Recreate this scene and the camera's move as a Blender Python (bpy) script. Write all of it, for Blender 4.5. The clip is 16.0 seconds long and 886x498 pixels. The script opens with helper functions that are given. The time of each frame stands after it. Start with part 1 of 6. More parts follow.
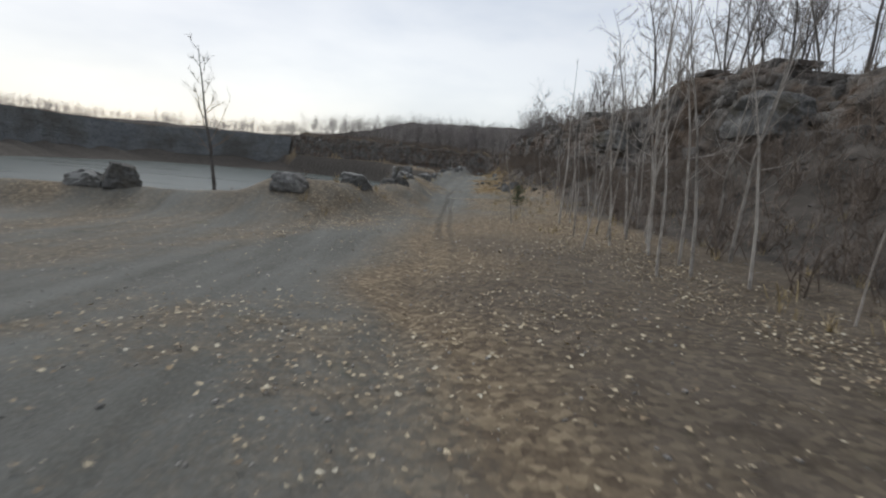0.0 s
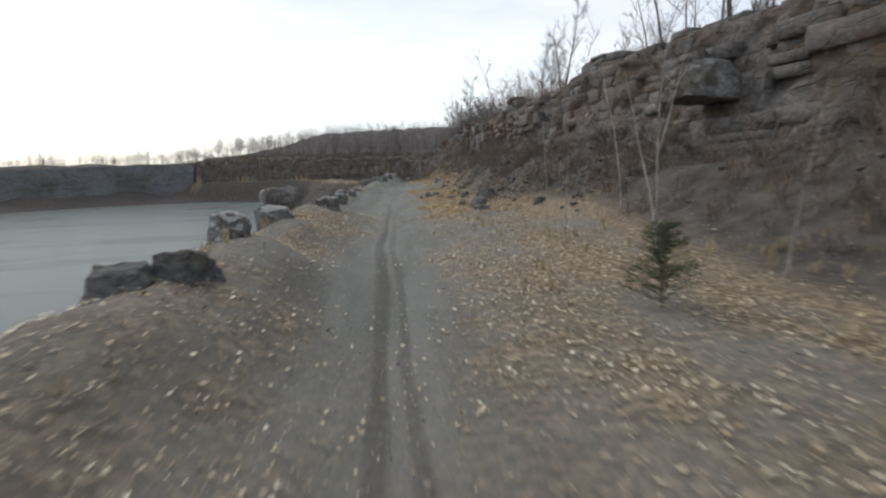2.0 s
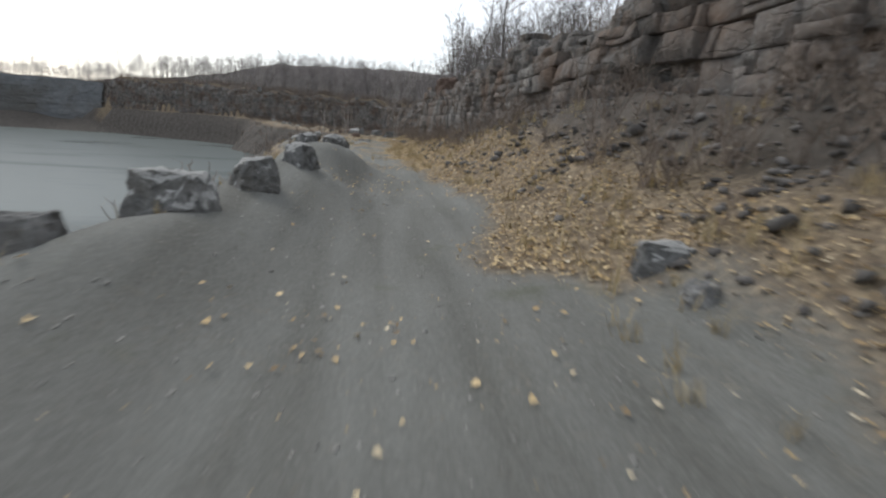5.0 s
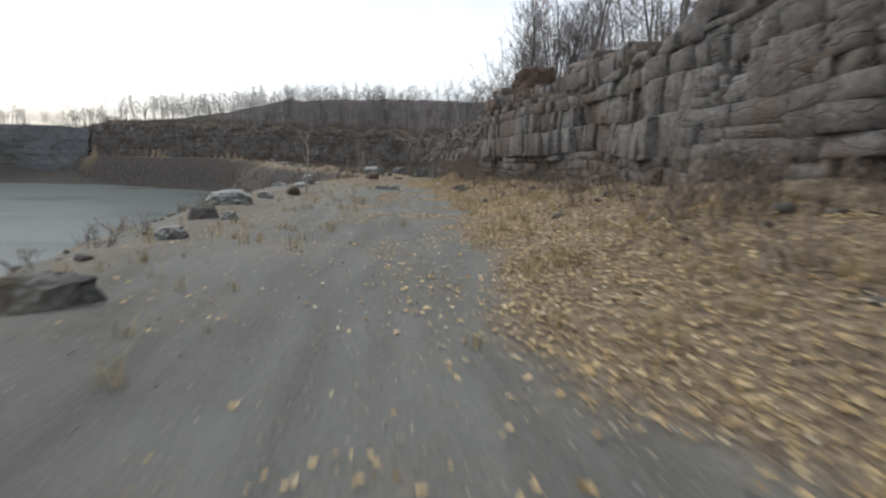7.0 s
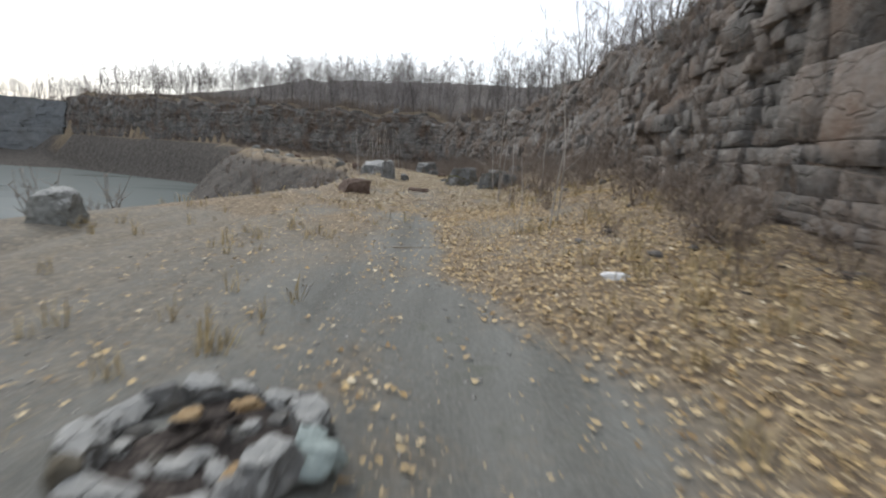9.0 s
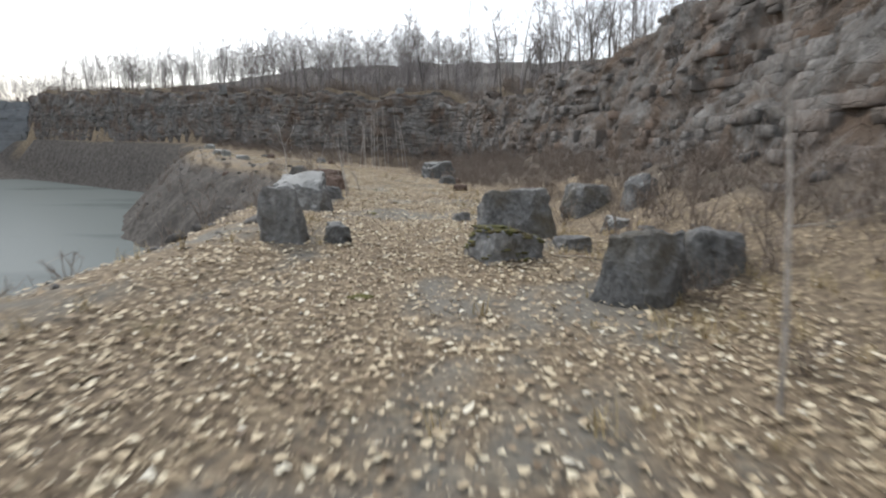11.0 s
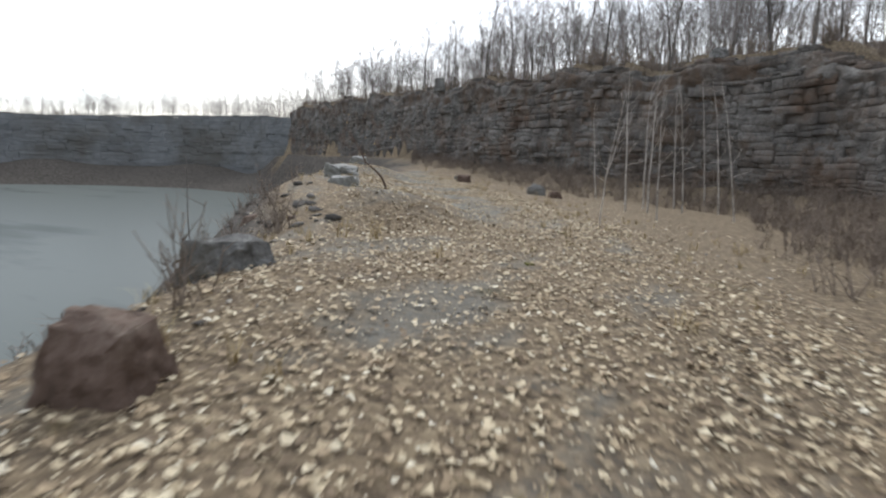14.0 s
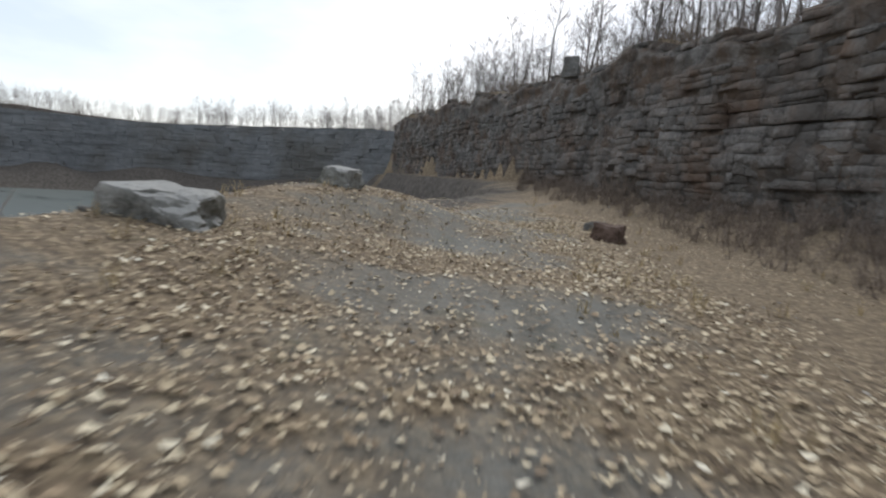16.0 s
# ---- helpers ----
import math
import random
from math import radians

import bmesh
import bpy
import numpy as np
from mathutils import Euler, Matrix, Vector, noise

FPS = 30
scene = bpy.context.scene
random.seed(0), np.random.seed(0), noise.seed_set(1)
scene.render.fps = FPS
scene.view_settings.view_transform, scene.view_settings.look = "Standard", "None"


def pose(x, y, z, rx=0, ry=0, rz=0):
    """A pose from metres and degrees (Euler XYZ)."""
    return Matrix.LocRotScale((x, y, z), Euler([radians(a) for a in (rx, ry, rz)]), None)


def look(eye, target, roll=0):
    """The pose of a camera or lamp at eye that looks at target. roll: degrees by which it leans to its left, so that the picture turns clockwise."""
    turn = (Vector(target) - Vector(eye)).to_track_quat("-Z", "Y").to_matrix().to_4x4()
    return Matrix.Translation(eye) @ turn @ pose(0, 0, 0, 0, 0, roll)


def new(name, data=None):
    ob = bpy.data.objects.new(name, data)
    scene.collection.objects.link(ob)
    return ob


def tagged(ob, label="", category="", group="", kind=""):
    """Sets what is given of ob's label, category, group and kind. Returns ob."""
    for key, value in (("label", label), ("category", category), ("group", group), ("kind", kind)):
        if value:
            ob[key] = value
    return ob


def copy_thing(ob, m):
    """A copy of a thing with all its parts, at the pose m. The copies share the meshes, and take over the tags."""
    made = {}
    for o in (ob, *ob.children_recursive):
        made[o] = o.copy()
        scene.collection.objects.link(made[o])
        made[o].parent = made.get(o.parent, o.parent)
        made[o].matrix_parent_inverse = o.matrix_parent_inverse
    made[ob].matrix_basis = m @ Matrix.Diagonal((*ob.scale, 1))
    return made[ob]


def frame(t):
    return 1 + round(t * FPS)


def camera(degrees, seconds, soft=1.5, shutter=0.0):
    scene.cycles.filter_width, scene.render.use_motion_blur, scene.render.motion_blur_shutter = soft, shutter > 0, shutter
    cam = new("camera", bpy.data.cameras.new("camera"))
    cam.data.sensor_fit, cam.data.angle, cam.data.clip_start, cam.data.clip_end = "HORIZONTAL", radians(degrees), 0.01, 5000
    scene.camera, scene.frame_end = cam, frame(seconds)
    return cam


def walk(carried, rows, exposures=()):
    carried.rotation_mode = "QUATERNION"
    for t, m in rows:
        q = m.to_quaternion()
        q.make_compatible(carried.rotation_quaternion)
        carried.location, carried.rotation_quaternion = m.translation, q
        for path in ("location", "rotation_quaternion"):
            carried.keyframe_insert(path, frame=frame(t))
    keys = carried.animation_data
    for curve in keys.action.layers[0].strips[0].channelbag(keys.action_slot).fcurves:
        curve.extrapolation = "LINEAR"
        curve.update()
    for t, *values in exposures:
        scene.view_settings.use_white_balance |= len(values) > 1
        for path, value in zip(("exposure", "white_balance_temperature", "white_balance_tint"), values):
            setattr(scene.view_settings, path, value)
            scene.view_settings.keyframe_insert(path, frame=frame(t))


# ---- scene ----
cam = camera(77.6, 16.0, soft=2.15, shutter=0.2)
PATH = [
    (0, (1.157, 2.007, 1.17), (1.129, 3.985, 0.877), 4.8),
    (0.5, (1.147, 4.529, 1.165), (1.219, 6.501, 0.839), 2.5),
    (1, (1.154, 7.181, 1.177), (1.325, 9.144, 0.834), 0.3),
    (1.2, (1.252, 8.237, 1.238), (1.396, 10.216, 0.987), 1.4),
    (1.5, (1.058, 10.684, 1.222), (1.219, 12.649, 0.888), 0.7),
    (2, (0.947, 15.539, 1.24), (1.151, 17.51, 0.968), -2.3),
    (2.5, (0.946, 20.403, 1.214), (1.123, 22.368, 0.887), 2.6),
    (3, (0.998, 25.776, 1.112), (1.231, 27.749, 0.882), 3.4),
    (3.5, (1.135, 31.087, 1.081), (1.43, 33.051, 0.841), 1.5),
    (4, (1.29, 36.64, 1.241), (1.657, 38.587, 0.965), 0.8),
    (4.5, (1.557, 42.126, 1.282), (1.922, 44.078, 1.042), -0.6),
    (5, (2.063, 47.443, 1.68), (2.417, 49.364, 1.251), 3.8),
    (5.2, (2.363, 49.56, 1.638), (2.685, 51.514, 1.363), 3.7),
    (7.3, (2.733, 74.897, 1.489), (2.969, 76.856, 1.168), -0.1),
    (7.5, (2.835, 77.553, 1.515), (3.016, 79.523, 1.223), 0.1),
    (8, (3.573, 84.369, 1.47), (3.769, 86.336, 1.168), 3.6),
    (8.5, (3.971, 90.138, 1.478), (4.172, 92.098, 1.136), 2.7),
    (9, (4.36, 95.398, 1.357), (4.539, 97.361, 1.018), 3.2),
    (9.2, (4.385, 97.364, 1.443), (4.559, 99.322, 1.074), 3.5),
    (11.3, (6.103, 116.51, 1.536), (6.143, 118.474, 1.16), -0.5),
    (11.5, (5.909, 118.504, 1.513), (5.908, 120.469, 1.142), -1.3),
    (12, (5.957, 123.468, 1.382), (5.889, 125.445, 1.087), -2.3),
    (12.5, (5.734, 127.285, 1.3), (5.337, 129.22, 0.984), -0.2),
    (12.8, (5.708, 129.983, 1.166), (5.193, 131.896, 0.895), 1.3),
    (13, (5.556, 131.764, 1.174), (5.046, 133.664, 0.817), 0.8),
    (13.5, (5.005, 135.781, 0.881), (4.374, 137.639, 0.492), 1.6),
    (14, (4.143, 139.244, 1.146), (3.299, 141.028, 0.825), 1.7),
    (14.5, (2.821, 143.429, 1.169), (1.859, 145.157, 0.87), 1.9),
    (15, (1.28, 147.45, 1.142), (0.203, 149.117, 0.893), 5.0),
    (15.5, (-0.798, 151.647, 1.189), (-1.951, 153.257, 0.909), 3.1),
    (16, (-3.354, 155.766, 1.111), (-4.589, 157.318, 0.853), 4.1),
]
walk(cam, [(t, look(eye, target, roll)) for t, eye, target, roll in PATH],
     exposures=[(0.0, -0.38), (0.5, -0.42), (1.0, -0.17), (2.0, -0.02), (3.5, 0.15), (7.5, 0.1), (8.5, 0.12), (9.0, 0.38), (12.0, 0.58), (13.5, 0.55), (14.5, 0.2), (16.0, 0.1)])

# ---- world, sun, exposure ----
world = bpy.data.worlds.new("overcast_sky")
scene.world = world
world.use_nodes = True
wt = world.node_tree
wt.nodes.clear()


def wnode(kind, **kw):
    n = wt.nodes.new(kind)
    for k, v in kw.items():
        n.inputs[k].default_value = v
    return n


w_sky = wt.nodes.new("ShaderNodeTexSky")
w_sky.sky_type, w_sky.sun_disc = "NISHITA", False
w_sky.sun_elevation, w_sky.sun_rotation = radians(32), radians(-35)
w_bg_sky = wnode("ShaderNodeBackground", Strength=0.04)
w_bg_cloud = wnode("ShaderNodeBackground", Strength=1.0)
w_tc = wt.nodes.new("ShaderNodeTexCoord")
w_map = wnode("ShaderNodeMapping", Scale=(1.0, 1.0, 3.2))
w_noise = wnode("ShaderNodeTexNoise", Scale=1.3, Detail=6.0, Roughness=0.55)
w_ramp = wt.nodes.new("ShaderNodeValToRGB")
w_ramp.color_ramp.elements[0].position, w_ramp.color_ramp.elements[0].color = 0.38, (0.53, 0.585, 0.68, 1)
w_ramp.color_ramp.elements[1].position, w_ramp.color_ramp.elements[1].color = 0.66, (0.88, 0.89, 0.905, 1)
w_add = wt.nodes.new("ShaderNodeAddShader")
w_out = wt.nodes.new("ShaderNodeOutputWorld")
for a, b in ((w_tc.outputs["Generated"], w_map.inputs[0]), (w_map.outputs[0], w_noise.inputs[0]), (w_noise.outputs[0], w_ramp.inputs[0]),
             (w_ramp.outputs[0], w_bg_cloud.inputs[0]), (w_sky.outputs[0], w_bg_sky.inputs[0]),
             (w_bg_sky.outputs[0], w_add.inputs[0]), (w_bg_cloud.outputs[0], w_add.inputs[1]), (w_add.outputs[0], w_out.inputs[0])):
    wt.links.new(a, b)

sun = new("sun", bpy.data.lights.new("sun", "SUN"))
sun.data.energy, sun.data.angle, sun.data.color = 1.4, radians(20), (1.0, 0.97, 0.92)
sun.matrix_world = look((0, 0, 60), (20, -30, 25))

# ---- materials ----


def material(name, colours, scale=1.0, rough=0.9, bump=0.4, fine=6.0, stain=None, stain_scale=0.25, stain_pos=(0.5, 0.62), spec=0.25, jitter=0.0,
             stretch=(1, 1, 1), island=False, bump_dist=0.05, cracks=0.0, skylit_crust=None, streaks=None):
    """Procedural surface: a ramp over two scales of noise, an optional stain with its own mask, bump, and a shift of value piece by piece."""
    m = bpy.data.materials.new(name)
    m.use_nodes = True
    nt = m.node_tree
    nt.nodes.clear()
    N, L = nt.nodes.new, nt.links.new
    out, bsdf = N("ShaderNodeOutputMaterial"), N("ShaderNodeBsdfPrincipled")
    L(bsdf.outputs[0], out.inputs[0])
    bsdf.inputs["Roughness"].default_value = rough
    bsdf.inputs["Specular IOR Level"].default_value = spec
    geo = N("ShaderNodeNewGeometry")
    mp = N("ShaderNodeMapping")
    mp.inputs["Scale"].default_value = stretch
    L(geo.outputs["Position"], mp.inputs[0])
    big, small = N("ShaderNodeTexNoise"), N("ShaderNodeTexNoise")
    big.inputs["Scale"].default_value, big.inputs["Detail"].default_value = scale, 6
    big.inputs["Roughness"].default_value = 0.62
    small.inputs["Scale"].default_value, small.inputs["Detail"].default_value = scale * fine, 5
    small.inputs["Roughness"].default_value = 0.7
    L(mp.outputs[0], big.inputs[0]), L(mp.outputs[0], small.inputs[0])
    mix = N("ShaderNodeMath")
    mix.operation = "MULTIPLY_ADD"
    mix.inputs[1].default_value = 0.45
    sc = N("ShaderNodeMath")
    sc.operation = "MULTIPLY"
    sc.inputs[1].default_value = 0.55
    L(big.outputs[0], sc.inputs[0]), L(small.outputs[0], mix.inputs[0]), L(sc.outputs[0], mix.inputs[2])
    ramp = N("ShaderNodeValToRGB")
    els = ramp.color_ramp.elements
    while len(els) < len(colours):
        els.new(0.5)
    for i, c in enumerate(colours):
        els[i].position, els[i].color = 0.34 + 0.32 * i / (len(colours) - 1), (*c, 1)
    L(mix.outputs[0], ramp.inputs[0])
    col = ramp.outputs[0]
    if stain:
        sn = N("ShaderNodeTexNoise")
        sn.inputs["Scale"].default_value, sn.inputs["Detail"].default_value, sn.inputs["Roughness"].default_value = stain_scale, 7, 0.68
        L(geo.outputs["Position"], sn.inputs[0])
        sr = N("ShaderNodeValToRGB")
        sr.color_ramp.elements[0].position, sr.color_ramp.elements[1].position = stain_pos
        mx = N("ShaderNodeMix")
        mx.data_type = "RGBA"
        mx.inputs[7].default_value = (*stain, 1)
        L(sn.outputs[0], sr.inputs[0]), L(sr.outputs[0], mx.inputs[0]), L(col, mx.inputs[6])
        col = mx.outputs[2]
    if streaks:
        # dark water stains running down the face
        sm_, st_, sr_, sx_ = N("ShaderNodeMapping"), N("ShaderNodeTexNoise"), N("ShaderNodeValToRGB"), N("ShaderNodeMix")
        sm_.inputs["Scale"].default_value = (0.9, 0.9, 0.16)
        st_.inputs["Scale"].default_value, st_.inputs["Detail"].default_value, st_.inputs["Roughness"].default_value = 1.0, 8, 0.7
        sr_.color_ramp.elements[0].position, sr_.color_ramp.elements[1].position = 0.5, 0.66
        sr_.color_ramp.elements[1].color = (0.72, 0.72, 0.72, 1)
        sx_.data_type = "RGBA"
        sx_.inputs[7].default_value = (*streaks, 1)
        L(geo.outputs["Position"], sm_.inputs[0]), L(sm_.outputs[0], st_.inputs[0]), L(st_.outputs[0], sr_.inputs[0]), L(sr_.outputs[0], sx_.inputs[0]), L(col, sx_.inputs[6])
        col = sx_.outputs[2]
    if skylit_crust:
        # pale mineral crusting plus painted skylight: upward faces lighter, with a ragged edge
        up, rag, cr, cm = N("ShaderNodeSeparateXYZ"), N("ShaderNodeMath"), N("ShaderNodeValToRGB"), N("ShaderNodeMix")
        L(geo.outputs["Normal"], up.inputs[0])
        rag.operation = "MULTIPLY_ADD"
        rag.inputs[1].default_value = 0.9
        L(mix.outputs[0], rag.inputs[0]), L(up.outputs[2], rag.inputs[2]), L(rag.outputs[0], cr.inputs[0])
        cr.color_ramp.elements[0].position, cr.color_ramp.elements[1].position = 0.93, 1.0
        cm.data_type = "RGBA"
        cm.inputs[7].default_value = (*skylit_crust, 1)
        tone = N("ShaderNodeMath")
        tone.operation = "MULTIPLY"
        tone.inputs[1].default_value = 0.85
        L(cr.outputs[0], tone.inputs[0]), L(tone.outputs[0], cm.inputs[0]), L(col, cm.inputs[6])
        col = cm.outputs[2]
    if jitter:
        hsv = N("ShaderNodeHueSaturation")
        rng = N("ShaderNodeMapRange")
        rng.inputs[3].default_value, rng.inputs[4].default_value = 1 - jitter, 1 + jitter
        if island:
            L(geo.outputs["Random Per Island"], rng.inputs[0])
        else:
            oi = N("ShaderNodeObjectInfo")
            L(oi.outputs["Random"], rng.inputs[0])
        L(rng.outputs[0], hsv.inputs["Value"]), L(col, hsv.inputs["Color"])
        col = hsv.outputs[0]
    relief = mix.outputs[0]
    if cracks:
        vm, vo, vr = N("ShaderNodeMapping"), N("ShaderNodeTexVoronoi"), N("ShaderNodeMapRange")
        vm.inputs["Scale"].default_value = (1, 1, 2.4)
        vo.feature = "DISTANCE_TO_EDGE"
        vo.inputs["Scale"].default_value = cracks
        wob = N("ShaderNodeMix")
        wob.data_type = "RGBA"
        wob.inputs[0].default_value = 0.6
        L(geo.outputs["Position"], vm.inputs[0]), L(vm.outputs[0], wob.inputs[6]), L(big.outputs["Color"], wob.inputs[7]), L(wob.outputs[2], vo.inputs["Vector"])
        vr.inputs[1].default_value, vr.inputs[2].default_value, vr.inputs[3].default_value, vr.inputs[4].default_value = 0.0, 0.05, 0.0, 1.0
        L(vo.outputs["Distance"], vr.inputs[0])
        add = N("ShaderNodeMath")
        add.operation = "MULTIPLY_ADD"
        add.inputs[1].default_value = 0.16
        L(vr.outputs[0], add.inputs[0]), L(relief, add.inputs[2])
        relief = add.outputs[0]
        dirt = N("ShaderNodeMix")
        dirt.data_type = "RGBA"
        dirt.inputs[6].default_value = (0.06, 0.05, 0.042, 1)
        soft = N("ShaderNodeMath")
        soft.operation, soft.use_clamp = "MULTIPLY_ADD", True
        soft.inputs[1].default_value, soft.inputs[2].default_value = 0.2, 0.8
        L(vr.outputs[0], soft.inputs[0]), L(soft.outputs[0], dirt.inputs[0]), L(col, dirt.inputs[7])
        col = dirt.outputs[2]
    L(col, bsdf.inputs["Base Color"])
    if bump:
        bp = N("ShaderNodeBump")
        bp.inputs["Strength"].default_value, bp.inputs["Distance"].default_value = bump, bump_dist
        L(relief, bp.inputs["Height"]), L(bp.outputs[0], bsdf.inputs["Normal"])
    return m


M_ROCK = material("quarry_rock", [(0.062, 0.056, 0.051), (0.145, 0.135, 0.124), (0.225, 0.213, 0.197), (0.37, 0.355, 0.33)], 0.8, 0.93, 1.0, 11, (0.14, 0.098, 0.072), 0.4, (0.45, 0.63),
                  jitter=0.16, island=True, bump_dist=0.14, cracks=2.9, streaks=(0.075, 0.07, 0.065))
M_STONE = material("quarry_rock_piece", [(0.062, 0.056, 0.051), (0.145, 0.135, 0.124), (0.225, 0.213, 0.197), (0.37, 0.355, 0.33)], 0.8, 0.93, 1.0, 11, (0.14, 0.098, 0.072), 0.4, (0.45, 0.63),
                   jitter=0.16, bump_dist=0.14, cracks=2.9, streaks=(0.075, 0.07, 0.065))
M_FACE = material("fractured_quarry_rock", [(0.062, 0.056, 0.051), (0.145, 0.135, 0.124), (0.225, 0.213, 0.197), (0.37, 0.355, 0.33)], 0.8, 0.93, 1.0, 11, (0.12, 0.086, 0.062), 0.5, (0.4, 0.58),
                   jitter=0.16, bump_dist=0.14, cracks=2.9, streaks=(0.075, 0.07, 0.065))
M_BOULDER = material("weathered_boulder", [(0.05, 0.05, 0.047), (0.115, 0.113, 0.108), (0.18, 0.178, 0.17), (0.34, 0.335, 0.32)], 1.3, 0.9, 1.0, 8, (0.1, 0.085, 0.06), 0.9, (0.5, 0.68),
                     jitter=0.15, bump_dist=0.1)
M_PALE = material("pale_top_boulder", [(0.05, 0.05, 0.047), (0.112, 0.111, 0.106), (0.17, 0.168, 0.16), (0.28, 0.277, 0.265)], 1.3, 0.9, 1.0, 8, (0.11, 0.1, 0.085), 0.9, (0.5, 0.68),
                  jitter=0.12, bump_dist=0.1, skylit_crust=(0.32, 0.318, 0.3))
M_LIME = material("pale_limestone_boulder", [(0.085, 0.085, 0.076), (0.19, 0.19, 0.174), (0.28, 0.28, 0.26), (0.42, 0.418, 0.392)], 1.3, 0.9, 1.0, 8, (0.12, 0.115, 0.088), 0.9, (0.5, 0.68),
                  jitter=0.12, bump_dist=0.1, skylit_crust=(0.42, 0.418, 0.395))
M_RUST = material("rusty_brown_boulder", [(0.04, 0.027, 0.02), (0.09, 0.06, 0.045), (0.14, 0.1, 0.08), (0.2, 0.16, 0.13)], 1.6, 0.9, 0.8, 6, jitter=0.1)
# haze of distance painted into the rock colour: paler, bluer, less contrast
M_ROCK_FAR = material("hazed_quarry_rock", [(0.13, 0.136, 0.14), (0.175, 0.182, 0.185), (0.22, 0.226, 0.228)], 0.15, 0.95, 0.3, 6, (0.12, 0.115, 0.105), 0.08, (0.45, 0.65), jitter=0.05, island=True)
M_WOOD_TOP = material("woodland_floor", [(0.045, 0.033, 0.024), (0.085, 0.062, 0.045), (0.12, 0.09, 0.065)], 0.6, 0.95, 0.6, 9)
M_BARK = material("grey_bark", [(0.07, 0.063, 0.058), (0.14, 0.127, 0.116), (0.22, 0.2, 0.185)], 3, 0.9, 0.4, 5, jitter=0.3)
M_BIRCH = material("pale_birch_bark", [(0.14, 0.125, 0.108), (0.38, 0.345, 0.305), (0.56, 0.52, 0.47)], 4, 0.8, 0.3, 4, stretch=(1, 1, 0.5), jitter=0.2)
M_TWIG = material("brown_twigs", [(0.12, 0.094, 0.075), (0.2, 0.162, 0.132), (0.29, 0.242, 0.2)], 2, 0.9, 0.0, 4, jitter=0.25, island=True)
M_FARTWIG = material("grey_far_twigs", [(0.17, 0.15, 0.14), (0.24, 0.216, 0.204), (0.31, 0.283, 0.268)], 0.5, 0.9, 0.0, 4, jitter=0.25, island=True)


# ---- plan: lines of the place, in metres ----
CLIFF = [(10, -15), (10, 0), (9.5, 15), (8.5, 25), (7, 34), (6.6, 40), (6.9, 50), (6.6, 57), (7.2, 66), (7.8, 76), (8.6, 83), (10, 89), (9.3, 97), (8.8, 102),
         (10, 108), (12, 116), (13, 126), (13.2, 136), (12, 146), (11, 155), (10, 163), (6.5, 168), (2.3, 168.4), (-3, 171.5), (-8, 175.5), (-12, 178), (-17, 183),
         (-24, 188), (-36, 197), (-50, 207), (-64, 217)]
FAR_WALL = [(-64, 217), (-80, 218), (-98, 212), (-115, 196), (-125, 160), (-121, 110), (-112, 60), (-100, 10), (-90, -40)]
EDGE = [(-60, -5), (-30, 6), (-14, 12), (-9, 14.2), (-6, 15.2), (-3.6, 15.0), (-2.5, 15.4), (-2.1, 16.8), (-1.7, 21), (-1.7, 26), (-1.5, 30), (-1.9, 36), (-1.5, 40), (-1.3, 43), (-0.6, 50),
        (-0.2, 53), (0.2, 56), (0.7, 60), (0.7, 65), (0.2, 70), (-0.9, 76), (-1.8, 83), (-2.1, 88), (-2.5, 95), (-2.4, 101), (-1.7, 105), (0.4, 110), (1.6, 114), (2.2, 119), (2.5, 123),
        (2.1, 127), (2.3, 131), (1.6, 136), (1.1, 140), (-0.6, 144), (-2.9, 148), (-6.8, 152), (-9.8, 155.5), (-12, 160), (-14.5, 165), (-17, 172), (-20.8, 180.5), (-28, 187.7), (-40, 196.7), (-62, 213.3)]
TRACK = [(1.2, -12), (1.2, 2), (1.15, 7), (1.0, 15), (1.0, 25), (1.2, 33), (1.5, 42), (2.1, 48), (2.5, 56), (2.7, 66), (2.8, 77), (3.6, 84), (4.1, 92), (4.6, 99), (5.5, 108), (5.9, 118),
         (5.9, 124), (5.6, 131), (5.0, 136), (4.1, 139.5), (2.8, 143.4), (1.3, 147.5), (-0.8, 151.6), (-3.4, 155.8), (-8, 162), (-13, 169), (-16, 175)]
POND_Z = -5.2


def smooth(e0, e1, x):
    t = np.clip((np.asarray(x, float) - e0) / (e1 - e0), 0, 1)
    return t * t * (3 - 2 * t)


def line_frame(line, x, y):
    """Of points: the length along the line to the nearest place on it, and the signed distance (right of the line is positive)."""
    x, y = np.asarray(x, float), np.asarray(y, float)
    best, along, side, run = np.full(x.shape, 1e18), np.zeros(x.shape), np.zeros(x.shape), 0.0
    for (ax, ay), (bx, by) in zip(line, line[1:]):
        vx, vy = bx - ax, by - ay
        ln = math.hypot(vx, vy)
        t = np.clip(((x - ax) * vx + (y - ay) * vy) / ln**2, 0, 1)
        dx, dy = x - ax - t * vx, y - ay - t * vy
        d2 = dx * dx + dy * dy
        m = d2 < best
        cross = (vy * dx - vx * dy) / ln
        best = np.where(m, d2, best)
        along = np.where(m, run + t * ln, along)
        side = np.where(m, np.where(cross >= 0, 1, -1) * np.sqrt(d2), side)
        run += ln
    return along, side


